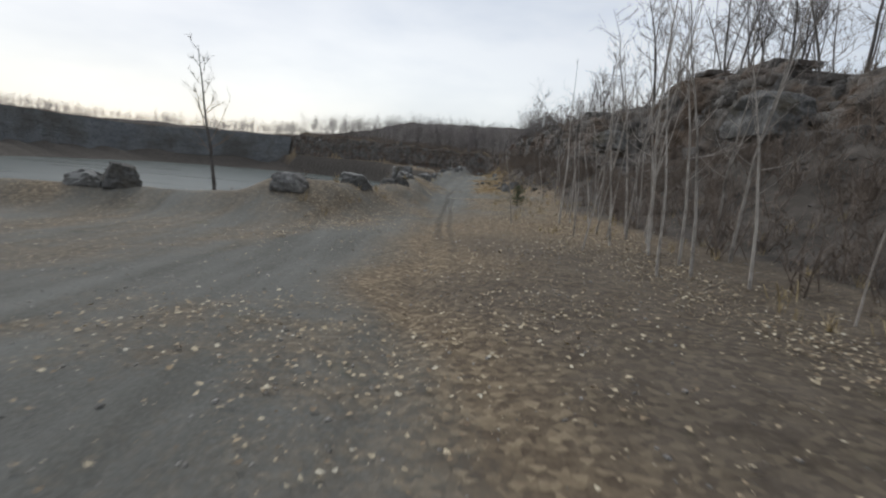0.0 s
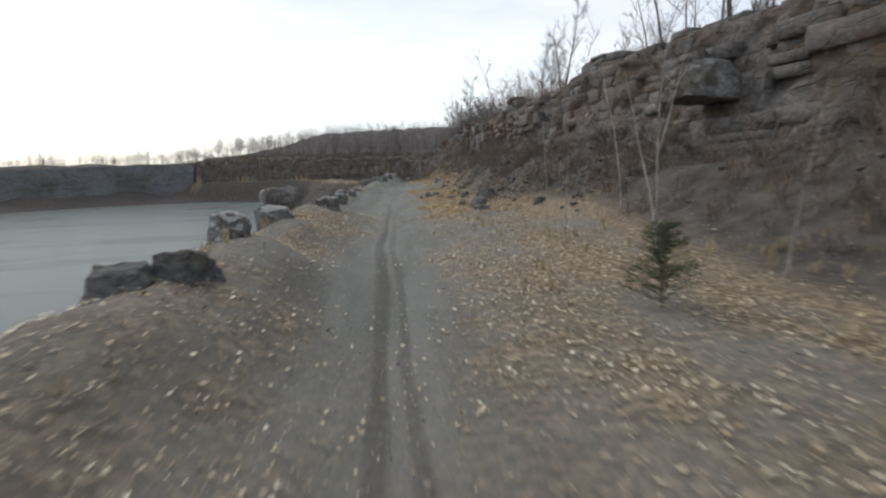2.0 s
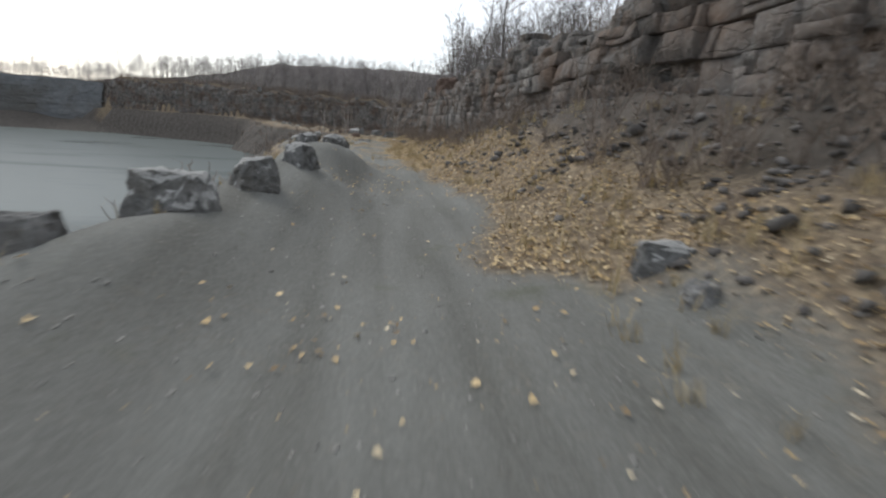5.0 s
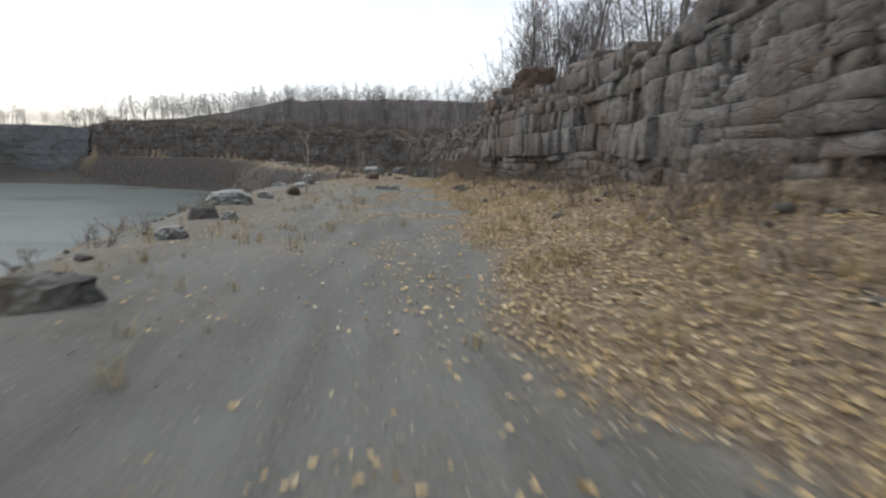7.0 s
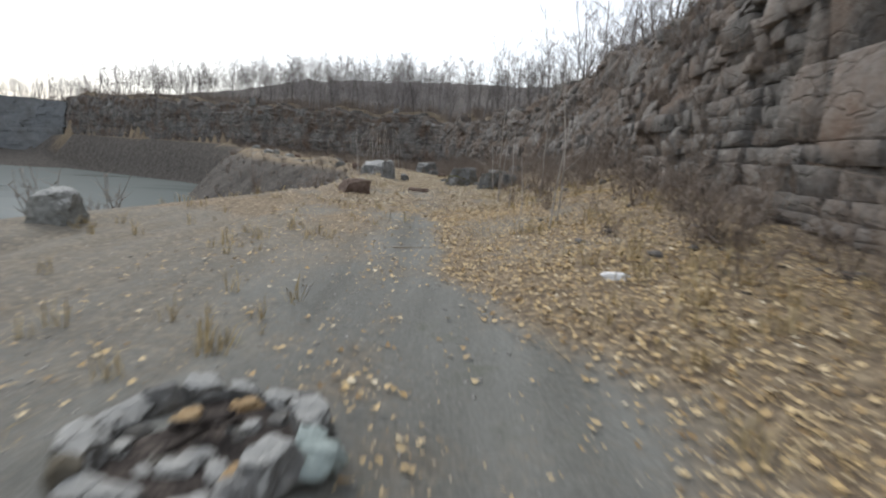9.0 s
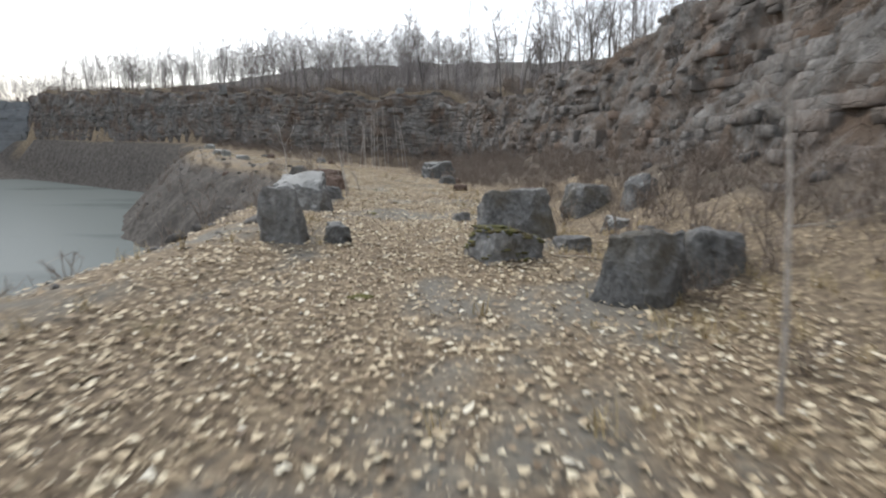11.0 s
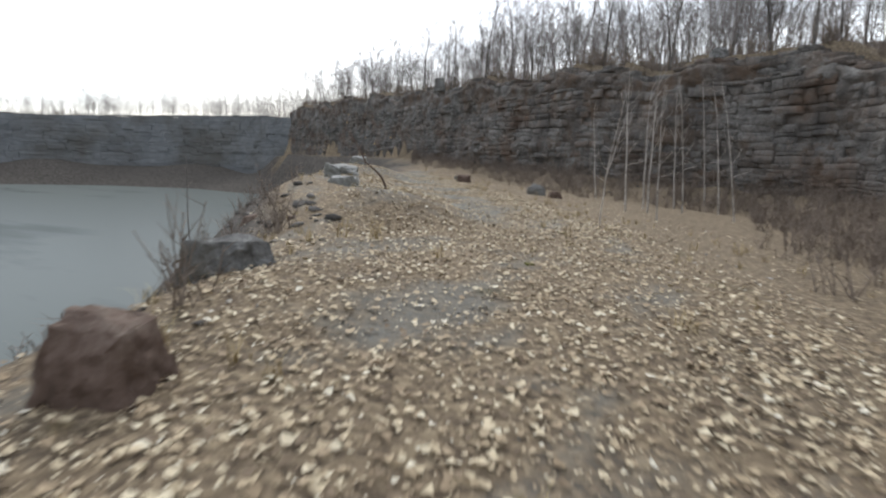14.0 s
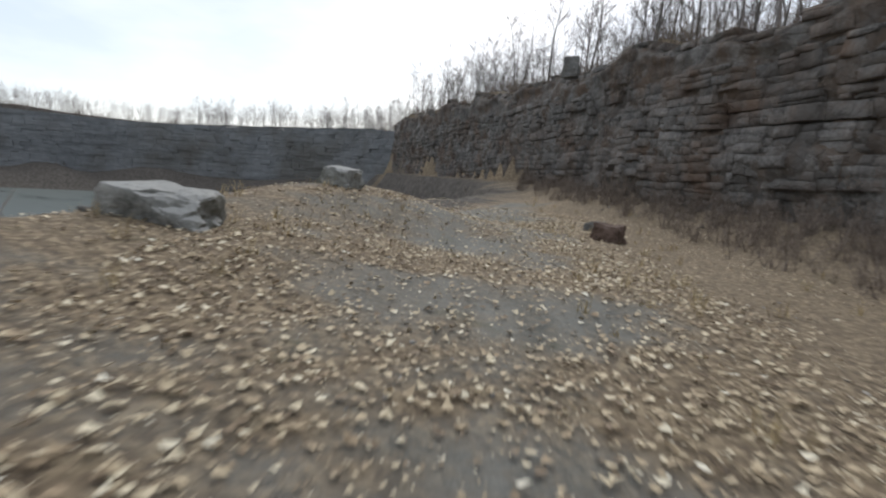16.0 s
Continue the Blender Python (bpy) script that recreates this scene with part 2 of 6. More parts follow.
def along_line(line, step):
    """Places at even steps along a line: x, y, unit right-hand normal, length."""
    p = np.array(line, float)
    seg = np.hypot(*np.diff(p, axis=0).T)
    run = np.r_[0, np.cumsum(seg)]
    s = np.arange(0, run[-1], step)
    x, y = np.interp(s, run, p[:, 0]), np.interp(s, run, p[:, 1])
    k = max(1, int(2.5 / step))
    ker = np.ones(2 * k + 1) / (2 * k + 1)
    x, y = (np.convolve(np.pad(a, k, mode="edge"), ker, "valid") for a in (x, y))
    tx, ty = np.gradient(x, s), np.gradient(y, s)
    ln = np.hypot(tx, ty)
    return x, y, ty / ln, -tx / ln, s


WAVES = {}


def waves(x, y, scale, seed):
    """Cheap smooth noise of about -1 to 1."""
    if seed not in WAVES:
        r = np.random.RandomState(seed)
        WAVES[seed] = [(r.uniform(0, 2 * math.pi), r.uniform(0.5, 1.9), r.uniform(0, 6.28)) for _ in range(9)]
    z = 0.0
    for a, f, p in WAVES[seed]:
        k = f / scale * 2 * math.pi
        z = z + np.sin((math.cos(a) * k) * x + (math.sin(a) * k) * y + p)
    return z * 0.2


CL_S = np.r_[0, np.cumsum(np.hypot(*np.diff(np.array(CLIFF, float), axis=0).T))]
CL_Y = np.array([p[1] for p in CLIFF], float)
TOP_AT = ((-15, 4.0), (0, 4.2), (15, 4.6), (25, 5.1), (34, 4.2), (50, 4.2), (66, 4.4), (80, 4.6), (90, 4.9), (102, 4.8), (110, 5.6), (122, 6.8), (133, 6.4), (146, 5.4), (157, 5.0), (165, 5.4),
          (168, 5.9), (176, 6.6), (183, 7.0), (197, 8.1), (217, 8.9))


def cliff_top(s):
    y = np.interp(s, CL_S, CL_Y)
    return np.interp(y, [a for a, _ in TOP_AT], [b for _, b in TOP_AT]) + 0.3 * np.sin(s * 0.55) + 0.2 * np.sin(s * 1.3 + 1)


def face_lean(s):
    """How far the top of the near face stands back from its foot."""
    return np.interp(np.interp(s, CL_S, CL_Y), (10, 26, 36, 100, 110, 122, 146, 158), (1.5, 1.2, 0.5, 0.5, 1.6, 2.4, 2.2, 0.5))


def bench(x, y):
    """The bench on which the track runs, with its gentle cross-falls."""
    a = 0.045 * (np.clip(x, -6, 8) - 1.2) * (1 - smooth(55, 75, y))
    b = (-0.045 * (np.clip(x, -20, 14) - 6) - 0.015 * (np.clip(y, 0, 170) - 118)) * smooth(110, 128, y)
    c = np.interp(y, (-20, 36, 46, 54, 64, 76, 88, 97), (0, 0, 0.3, 0.42, 0.45, 0.28, 0.1, 0))
    return a + b + c


# boulders of the pit edge: x, y, foot, width, depth, height, turn, plain grey (0), pale crusted with painted skylit top
# (1) or pale limestone (2)
ROW_SOUTH = [
    (-6.95, 14.0, 0.1, 0.9, 0.7, 0.5, 10, 1), (-6.3, 14.2, 0.18, 0.82, 0.75, 0.6, 40, 0), (-2.4, 13.8, 0.45, 0.8, 0.6, 0.44, 5, 0), (-1.95, 15.3, 0.47, 0.8, 0.5, 0.26, 8, 0),
    (-1.35, 15.75, 0.48, 0.78, 0.65, 0.47, -15, 1), (-1.02, 19.75, 0.42, 0.55, 0.5, 0.36, 20, 0), (-0.62, 20.0, 0.5, 0.45, 0.4, 0.33, -20, 0), (-0.74, 21.75, 0.6, 0.45, 0.45, 0.42, 35, 1),
    (-0.97, 25.5, 0.45, 0.72, 0.55, 0.46, 0, 1), (-1.52, 29.2, 0.3, 1.05, 0.7, 0.9, 5, 0), (-0.58, 30.7, 0.3, 0.68, 0.55, 0.56, -6, 1), (-0.55, 32.1, 0.44, 0.22, 0.25, 0.17, 50, 0),
]
ROW_MIDDLE = [
    (-1.07, 36.0, 0.11, 0.56, 0.5, 0.5, 8, 1), (-0.71, 37.0, 0.3, 0.47, 0.5, 0.44, -12, 1), (-0.72, 38.6, 0.28, 0.45, 0.45, 0.34, 10, 0), (-0.42, 40.2, 0.38, 0.36, 0.42, 0.42, 15, 1),
    (-1.23, 44.35, 0.1, 0.62, 0.5, 0.6, 40, 1), (-0.44, 44.0, 0.43, 0.68, 0.45, 0.37, -5, 1), (0.34, 46.3, 0.62, 0.2, 0.18, 0.1, 0, 0), (-0.06, 51.1, 0.66, 0.8, 0.6, 0.46, 4, 0),
    (0.56, 52.7, 0.73, 0.76, 0.65, 0.54, -14, 1), (1.03, 54.1, 0.85, 0.56, 0.5, 0.48, 18, 1), (1.39, 55.8, 1.02, 0.5, 0.45, 0.42, -35, 1), (1.3, 58.7, 1.2, 0.42, 0.45, 0.32, 15, 1),
]
ROW_NORTH = [
    (1.75, 60.4, 1.12, 0.64, 0.5, 0.36, 20, 1), (1.75, 64.5, 0.85, 0.8, 0.6, 0.4, 0, 0), (0.9, 69.8, 0.45, 0.7, 0.6, 0.45, 25, 1), (0.2, 75.5, 0.3, 0.6, 0.7, 0.4, -30, 0),
    (-0.4, 80.2, 0.15, 0.5, 0.5, 0.35, 12, 1), (-0.9, 83.7, 0.06, 0.66, 0.6, 0.5, 0, 0), (-0.24, 83.3, 0.16, 0.36, 0.36, 0.28, 45, 1), (-1.05, 86.7, 0.2, 1.25, 0.8, 0.5, 10, 2),
    (-0.98, 91.8, 0.0, 0.58, 0.45, 0.38, 30, 2), (-0.95, 102.5, -0.15, 0.8, 0.6, 0.42, 10, 2), (-1.85, 100.9, -0.35, 0.85, 0.7, 0.7, -20, 2), (-0.76, 104.2, 0.02, 0.7, 0.6, 0.64, 0, 2),
]
# the ground swells up to the feet of these boulders
KNOLLS = [(q[0], q[1], q[2] + 0.04, 1.0) for q in ROW_SOUTH + ROW_MIDDLE + ROW_NORTH] + [
    (3.6, 97.6, 0.13, 0.9), (3.1, 127.1, -0.45, 1.0), (2.8, 130.6, -0.4, 1.0), (1.66, 139.1, -0.42, 1.0), (1.2, 141.1, -0.2, 1.0), (-0.4, 143.4, -0.1, 1.2), (-2.19, 149.7, 0.46, 1.6), (-6.8, 154.5, 0.22, 1.6), (-8.4, 156.1, 0.36, 1.8), (-9.75, 158.6, 0.42, 2.0), (-12.25, 163.3, 0.8, 2.6)]
KNOLL_RISE = []


def ground_z(x, y):
    z = ground_base(x, y)
    if not KNOLL_RISE:
        k = np.array(KNOLLS)
        KNOLL_RISE.extend(k[:, 2] - ground_base(k[:, 0], k[:, 1]))
    x, y = np.asarray(x, float), np.asarray(y, float)
    total, lift = 0.0, 0.0
    for (a, b, _, wide), dz in zip(KNOLLS, KNOLL_RISE):
        w = np.exp(-((((x - a) ** 2 / 0.8 + (y - b) ** 2 / 1.9) / wide**2) ** 1.4))
        total, lift = total + w, lift + w * dz
    return z + lift / np.maximum(1.0, total)


def ground_base(x, y):
    x, y = np.asarray(x, float), np.asarray(y, float)
    cs, cd = line_frame(CLIFF, x, y)
    fs, fd = line_frame(FAR_WALL, x, y)
    es, ed = line_frame(EDGE, x, y)
    ts, td = line_frame(TRACK, x, y)
    z = bench(x, y) + 0.05 * waves(x, y, 6, 3) + 0.02 * waves(x, y, 1.5, 4)
    # wheel ruts and the worn track
    z = z - 0.05 * np.exp(-((td - 0.1 * np.sin(ts * 0.3)) / 0.9) ** 2)
    rut = smooth(4, 8, ts) * (1 - smooth(40, 55, ts))
    z = z - 0.07 * rut * np.exp(-((td + 0.35 + 0.1 * np.sin(ts * 0.5)) / 0.1) ** 2)
    # berm at the edge of the pit, then the drop to the water
    z = z + np.interp(y, (0, 12, 44, 56, 70, 80, 95, 120, 150), (0.35, 0.45, 0.45, 0.3, 0.1, 0.05, 0.1, 0.12, 0.1)) * np.exp(-((ed - 0.95) / 0.75) ** 2) * (1 + 0.3 * waves(x, y, 5, 8))
    drop = smooth(0.5, 0.5 - np.interp(y, (166, 178), (9.0, 3.0)), ed)
    z = z - drop * (6.8 + z) + drop * (1 - drop) * 1.2 * waves(x, y, 3, 5)
    # aprons of fallen stone under the walls across the water
    z = np.where(ed < -1.5, np.maximum(z, -6.8 + 5.2 * smooth(-17, 1.5, fd) * (1 + 0.2 * waves(x, y, 17, 31))), z)
    z = np.where((ed < -1.5) & (x < -16), np.maximum(z, -6.8 + 4.6 * smooth(-8, 0.8, cd) * (1 + 0.25 * waves(x, y, 9, 32))), z)
    # scree at the foot of the cliff
    foot = smooth(-np.interp(y, (26, 34, 66, 78), (4.0, 3.1, 3.1, 4.0)), 0.3, cd)
    rise = np.interp(np.interp(cs, CL_S, CL_Y), (0, 15, 21, 27, 33, 45, 60, 80, 100, 112, 125, 150, 165, 180), (2.2, 2.1, 1.3, 1.2, 1.6, 1.7, 1.6, 0.9, 0.7, 1.2, 1.6, 1.3, 0.9, 0.8))
    z = z + foot * rise * (1 - drop) * (1 + 0.15 * waves(x, y, 3, 6))
    # behind the faces: the top of the quarry and the wooded hill
    hill = cliff_top(cs) + np.interp(y, (140, 155), (0.1, 0.32)) * (1 - smooth(1.4, 4.0, cd - face_lean(cs))) + 0.06 * np.clip(cd - 1, 0, 16) + 0.17 * np.clip(cd - 14, 0, 50) + 0.5 * waves(x, y, 14, 7) + 5 * smooth(20, 120, cd)
    up = smooth(0.75 + face_lean(cs), 1.15 + face_lean(cs), cd)
    far_hill = 7.7 + 0.035 * np.clip(fd, 0, 90) + 0.6 * waves(x, y, 30, 9) + 1.2 * waves(x, y, 110, 10)
    fup = smooth(2.4, 4.0, fd)
    near_cliff = np.abs(cd) < np.abs(fd)
    z = np.where(near_cliff, z * (1 - up) + hill * up, z * (1 - fup) + far_hill * fup)
    return z


# ---- helpers for meshes ----


def mesh_from(name, verts, faces, mat, smooth_shade=False):
    me = bpy.data.meshes.new(name)
    me.from_pydata([tuple(v) for v in verts] if not isinstance(verts, np.ndarray) else verts.tolist(), [], faces if isinstance(faces, list) else faces.tolist())
    me.materials.append(mat)
    if smooth_shade:
        me.polygons.foreach_set("use_smooth", np.ones(len(me.polygons), dtype=bool))
    me.update()
    return me


def mesh_fast(name, verts, tris, mat, smooth_shade=False):
    me = bpy.data.meshes.new(name)
    verts, tris = np.asarray(verts, np.float32).reshape(-1, 3), np.asarray(tris, np.int32).reshape(-1, 3)
    me.vertices.add(len(verts))
    me.vertices.foreach_set("co", verts.ravel())
    me.loops.add(tris.size)
    me.loops.foreach_set("vertex_index", tris.ravel())
    me.polygons.add(len(tris))
    me.polygons.foreach_set("loop_start", np.arange(0, tris.size, 3, dtype=np.int32))
    me.materials.append(mat)
    if smooth_shade:
        me.polygons.foreach_set("use_smooth", np.ones(len(tris), dtype=bool))
    me.update(calc_edges=True)
    return me


def scattered(name, protos, places, mat, smooth_shade=False):
    """One mesh of many small pieces: protos are (verts, tris), places rows of (proto, 3 x 3 matrix, x, y, z)."""
    V, T, base = [], [], 0
    for k, (pv, pt) in enumerate(protos):
        rows = [p for p in places if p[0] == k]
        if not rows:
            continue
        m, at = np.array([p[1] for p in rows]), np.array([p[2] for p in rows])
        v = np.einsum("nij,vj->nvi", m, pv) + at[:, None]
        V.append(v.reshape(-1, 3))
        T.append((pt[None] + base + len(pv) * np.arange(len(rows))[:, None, None]).reshape(-1, 3))
        base += len(pv) * len(rows)
    return mesh_fast(name, np.concatenate(V), np.concatenate(T), mat, smooth_shade)


def turn_z(a, sx, sy, sz):
    c, s = math.cos(a), math.sin(a)
    return np.array([[c * sx, -s * sy, 0], [s * sx, c * sy, 0], [0, 0, sz]])


def thing(name, label, category, group="", kind=""):
    return tagged(new(name), label, category, group, kind)


def part_mesh(name, me, parent, label="", m=None, kind=""):
    ob = new(name, me)
    ob.parent = parent
    if m is not None:
        ob.matrix_basis = m
    return tagged(ob, label, kind=kind)


def axis(*spans):
    out = []
    for a, b, step in spans:
        out += list(np.arange(a, b, step))
    return np.array(out + [spans[-1][1]])


# ---- ground: one sheet from the track to the horizon ----
gx = axis((-1500, -300, 150), (-300, -150, 15), (-150, -60, 3), (-60, -16, 1.5), (-16, -6, 0.4), (-6, 13, 0.22), (13, 20, 0.5), (20, 60, 2.5), (60, 300, 20), (300, 1500, 150))
gy = axis((-1500, -200, 150), (-200, -20, 12), (-20, 0, 1.0), (0, 60, 0.3), (60, 172, 0.34), (172, 230, 1.2), (230, 330, 6), (330, 1500, 90))
GX, GY = np.meshgrid(gx, gy)
GZ = ground_z(GX, GY)
nx, ny = len(gx), len(gy)
idx = np.arange(nx * ny).reshape(ny, nx)
quads = np.stack([idx[:-1, :-1], idx[:-1, 1:], idx[1:, 1:], idx[1:, :-1]], -1).reshape(-1, 4)


def litter(x, y):
    """How much of the ground fallen leaves cover, 0 to 1."""
    v, u = line_frame(TRACK, x, y)
    v = v - 14
    lo = np.interp(v, (0, 6, 12, 28, 36, 48, 70, 92, 98, 108, 112, 146, 149, 153, 158, 164, 172), (-9, -4, -0.7, -0.6, -1.6, -2.5, -1.8, -1.2, -1.1, -0.6, -0.1, -0.1, -0.3, -0.4, 0.3, -0.5, -1.4))
    hi = np.interp(v, (0, 6, 12, 22, 28, 30.5, 33, 37, 42, 44.5, 45.3, 47.5, 49, 49.8, 50.5, 52.3, 56, 70, 78, 80, 84, 89, 93, 96, 97.5, 100, 108, 112, 146, 149, 153, 158, 175), (2.2, 1.8, 0.65, 0.6, 0.75, 1.05, 1.1, 1.0, 0.6, 0.7, 2.3, 2.3, 2.1, 1.4, 0.8, 1.2, 1.45, 0.9, 1.25, 0.8, 1.5, 1.5, 1.1, 1.5, 0.65, -0.2, 0.0, 0.0, 0.0, 0.3, 0.7, 1.5, 1.5))
    wob = 0.35 * waves(x, y, 4.5, 21) + 0.2 * waves(x, y, 1.6, 22)
    bare = smooth(lo - 0.5, lo + 0.3, u + wob) * (1 - smooth(hi - 0.2, hi + 0.5, u + wob))
    bare = bare * np.interp(v, (0, 104, 110, 147, 153, 162, 175), (1, 1, 0.2, 0.2, 0.6, 0.55, 0.7))
    full = np.interp(v, (0, 12, 20, 30, 36, 72, 80, 95, 108, 115, 175), (0.2, 0.6, 0.88, 0.5, 0.1, 0.13, 0.16, 0.16, 0.9, 0.95, 0.8))
    full = np.where(u > 0, np.maximum(full, np.interp(v, (0, 8, 14, 22, 32, 100), (0.15, 0.2, 0.7, 0.8, 0.98, 0.98))), full)
    full = full * (1 - 0.6 * smooth(3.6, 4.6, u + 0.5 * waves(x, y, 3.0, 25)) * (v > 24) * (v < 72))
    full = full * (1 - 0.45 * smooth(2.6, 4.0, u) * smooth(112, 125, v))
    patch = np.clip(0.5 + 0.7 * waves(x, y, 3.2, 23) + 0.35 * waves(x, y, 0.9, 24), 0, 1)
    low = np.interp(v, (0, 26, 34, 100, 108), (0.1, 0.2, 0.45, 0.45, 0.3))
    low = np.where((u > 0) & (v > 30) & (v < 100), 0.75, low)
    d = full * (1 - bare) * (low + (1 - low) * patch) + bare * np.interp(v, (0, 10, 28, 55, 76, 92, 150), (0.22, 0.1, 0.03, 0.03, 0.16, 0.2, 0.14)) * (0.1 + 2.2 * patch**3)
    # drift of leaves where the way begins
    d = np.maximum(d, 0.8 * np.exp(-(((x - 2.0 - 0.35 * waves(x, y, 2.0, 26)) / 1.0) ** 2 + ((y - 6.4) / 0.9) ** 2) ** 1.5) * patch)
    d = np.maximum(d, 0.85 * np.exp(-((u - 2.75 + 0.35 * waves(x, y, 3.0, 27)) / 0.4) ** 2) * smooth(26, 18, v))
    for px, py, pr, pl in ((3.5, 93.2, 0.34, 0.8), (2.55, 87.4, 0.38, 0.9)):
        d = np.maximum(d, 0.9 * np.exp(-((((x - px) / pr) ** 2 + ((y - py) / pl) ** 2) ** 1.5)))
    # bare tongue of gravel inside the drift
    d = d * (1 - 0.95 * np.exp(-(((v - 43.7) / 1.6) ** 2 + ((u - 1.55 - 0.4 * (v - 43.2) + 0.2 * waves(x, y, 2.0, 28)) / 0.5) ** 2) ** 2))
    cd = line_frame(CLIFF, x, y)[1]
    ed = line_frame(EDGE, x, y)[1]
    return np.clip(d, 0, 1) * (1 - smooth(np.interp(y, (28, 34, 46, 54, 74), (-1.6, -3.0, -2.5, -1.9, -1.6)), np.interp(y, (28, 34, 46, 54, 74), (0.2, -1.4, -1.2, -0.6, 0.2)), cd)) * smooth(-3, 0.5, ed)


def ground_material():
    m = bpy.data.materials.new("gravel_and_leaf_soil")
    m.use_nodes = True
    nt = m.node_tree
    nt.nodes.clear()
    N, L = nt.nodes.new, nt.links.new
    out, bsdf = N("ShaderNodeOutputMaterial"), N("ShaderNodeBsdfPrincipled")
    L(bsdf.outputs[0], out.inputs[0])
    bsdf.inputs["Roughness"].default_value, bsdf.inputs["Specular IOR Level"].default_value = 0.93, 0.2
    geo, att = N("ShaderNodeNewGeometry"), N("ShaderNodeAttribute")
    att.attribute_name = "litter"

    def noise_ramp(scale, detail, stops, rough=0.65):
        n, r = N("ShaderNodeTexNoise"), N("ShaderNodeValToRGB")
        n.inputs["Scale"].default_value, n.inputs["Detail"].default_value, n.inputs["Roughness"].default_value = scale, detail, rough
        L(geo.outputs["Position"], n.inputs[0]), L(n.outputs[0], r.inputs[0])
        while len(r.color_ramp.elements) < len(stops):
            r.color_ramp.elements.new(0.5)
        for e, (p, c) in zip(r.color_ramp.elements, stops):
            e.position, e.color = p, (*c, 1)
        return n, r

    def mixed(fac, a, b):
        x = N("ShaderNodeMix")
        x.data_type = "RGBA"
        L(fac, x.inputs[0]), L(a, x.inputs[6]), L(b, x.inputs[7])
        return x.outputs[2]

    fine_n, gravel = noise_ramp(38, 6, ((0.3, (0.068, 0.07, 0.062)), (0.5, (0.16, 0.164, 0.149)), (0.64, (0.272, 0.277, 0.252)), (0.76, (0.49, 0.49, 0.45))), 0.75)
    _, broad = noise_ramp(0.55, 5, ((0.35, (0.116, 0.119, 0.107)), (0.65, (0.218, 0.222, 0.2))))
    soil_n, soil = noise_ramp(16, 7, ((0.3, (0.065, 0.05, 0.036)), (0.47, (0.155, 0.118, 0.084)), (0.58, (0.235, 0.184, 0.13)), (0.72, (0.4, 0.325, 0.235))), 0.72)
    cells = N("ShaderNodeTexVoronoi")
    cells.inputs["Scale"].default_value = 19
    warp = N("ShaderNodeMix")
    warp.data_type = "RGBA"
    warp.inputs[0].default_value = 0.012
    L(geo.outputs["Position"], warp.inputs[6]), L(fine_n.outputs["Color"], warp.inputs[7]), L(warp.outputs[2], cells.inputs["Vector"])
    tone, shade = N("ShaderNodeSeparateColor"), N("ShaderNodeValToRGB")
    L(cells.outputs["Color"], tone.inputs[0]), L(tone.outputs[0], shade.inputs[0])
    stops = ((0.0, (0.09, 0.067, 0.045)), (0.4, (0.18, 0.138, 0.09)), (0.72, (0.29, 0.226, 0.145)), (1.0, (0.46, 0.37, 0.24)))
    while len(shade.color_ramp.elements) < 4:
        shade.color_ramp.elements.new(0.5)
    for e, (p, c) in zip(shade.color_ramp.elements, stops):
        e.position, e.color = p, (*c, 1)
    mats = N("ShaderNodeValue")
    mats.outputs[0].default_value = 0.55
    soil_col = mixed(mats.outputs[0], soil.outputs[0], shade.outputs[0])
    # wheel-worn streaks along the way
    lane_map, lane_n, lane = N("ShaderNodeMapping"), N("ShaderNodeTexNoise"), N("ShaderNodeValToRGB")
    lane_map.inputs["Scale"].default_value = (2.6, 0.25, 1)
    lane_n.inputs["Scale"].default_value, lane_n.inputs["Detail"].default_value = 1.0, 6
    way = N("ShaderNodeAttribute")
    way.attribute_name = "way"
    L(way.outputs["Vector"], lane_map.inputs[0]), L(lane_map.outputs[0], lane_n.inputs[0]), L(lane_n.outputs[0], lane.inputs[0])
    for e, (p, c) in zip(lane.color_ramp.elements, ((0.34, (0.1, 0.092, 0.078)), (0.66, (0.24, 0.238, 0.218)))):
        e.position, e.color = p, (*c, 1)
    _, moss = noise_ramp(1.1, 4, ((0.62, (0, 0, 0)), (0.74, (1, 1, 1))))
    half = N("ShaderNodeValue")
    half.outputs[0].default_value = 0.3
    base = mixed(half.outputs[0], gravel.outputs[0], broad.outputs[0])
    third = N("ShaderNodeValue")
    third.outputs[0].default_value = 0.4
    base = mixed(third.outputs[0], base, lane.outputs[0])
    fac = N("ShaderNodeMath")
    fac.operation, fac.use_clamp = "MULTIPLY_ADD", True
    fac.inputs[1].default_value, fac.inputs[2].default_value = 1.5, -0.1
    wig = N("ShaderNodeMath")
    wig.operation = "ADD"
    off = N("ShaderNodeMath")
    off.operation = "MULTIPLY_ADD"
    off.inputs[1].default_value, off.inputs[2].default_value = 0.9, -0.45
    L(soil_n.outputs[0], off.inputs[0]), L(off.outputs[0], wig.inputs[0]), L(att.outputs["Fac"], wig.inputs[1]), L(wig.outputs[0], fac.inputs[0])
    col = mixed(fac.outputs[0], base, soil_col)
    # dark litter under the woods on the hills
    hill = N("ShaderNodeMath")
    hill.operation, hill.use_clamp = "SUBTRACT", True
    hill.inputs[1].default_value = 1.0
    L(att.outputs["Fac"], hill.inputs[0])
    _, humus = noise_ramp(2.5, 6, ((0.35, (0.05, 0.044, 0.038)), (0.65, (0.118, 0.104, 0.09))))
    col = mixed(hill.outputs[0], col, humus.outputs[0])
    # dark wheel ruts
    part_u, rut_col = N("ShaderNodeSeparateXYZ"), N("ShaderNodeRGB")
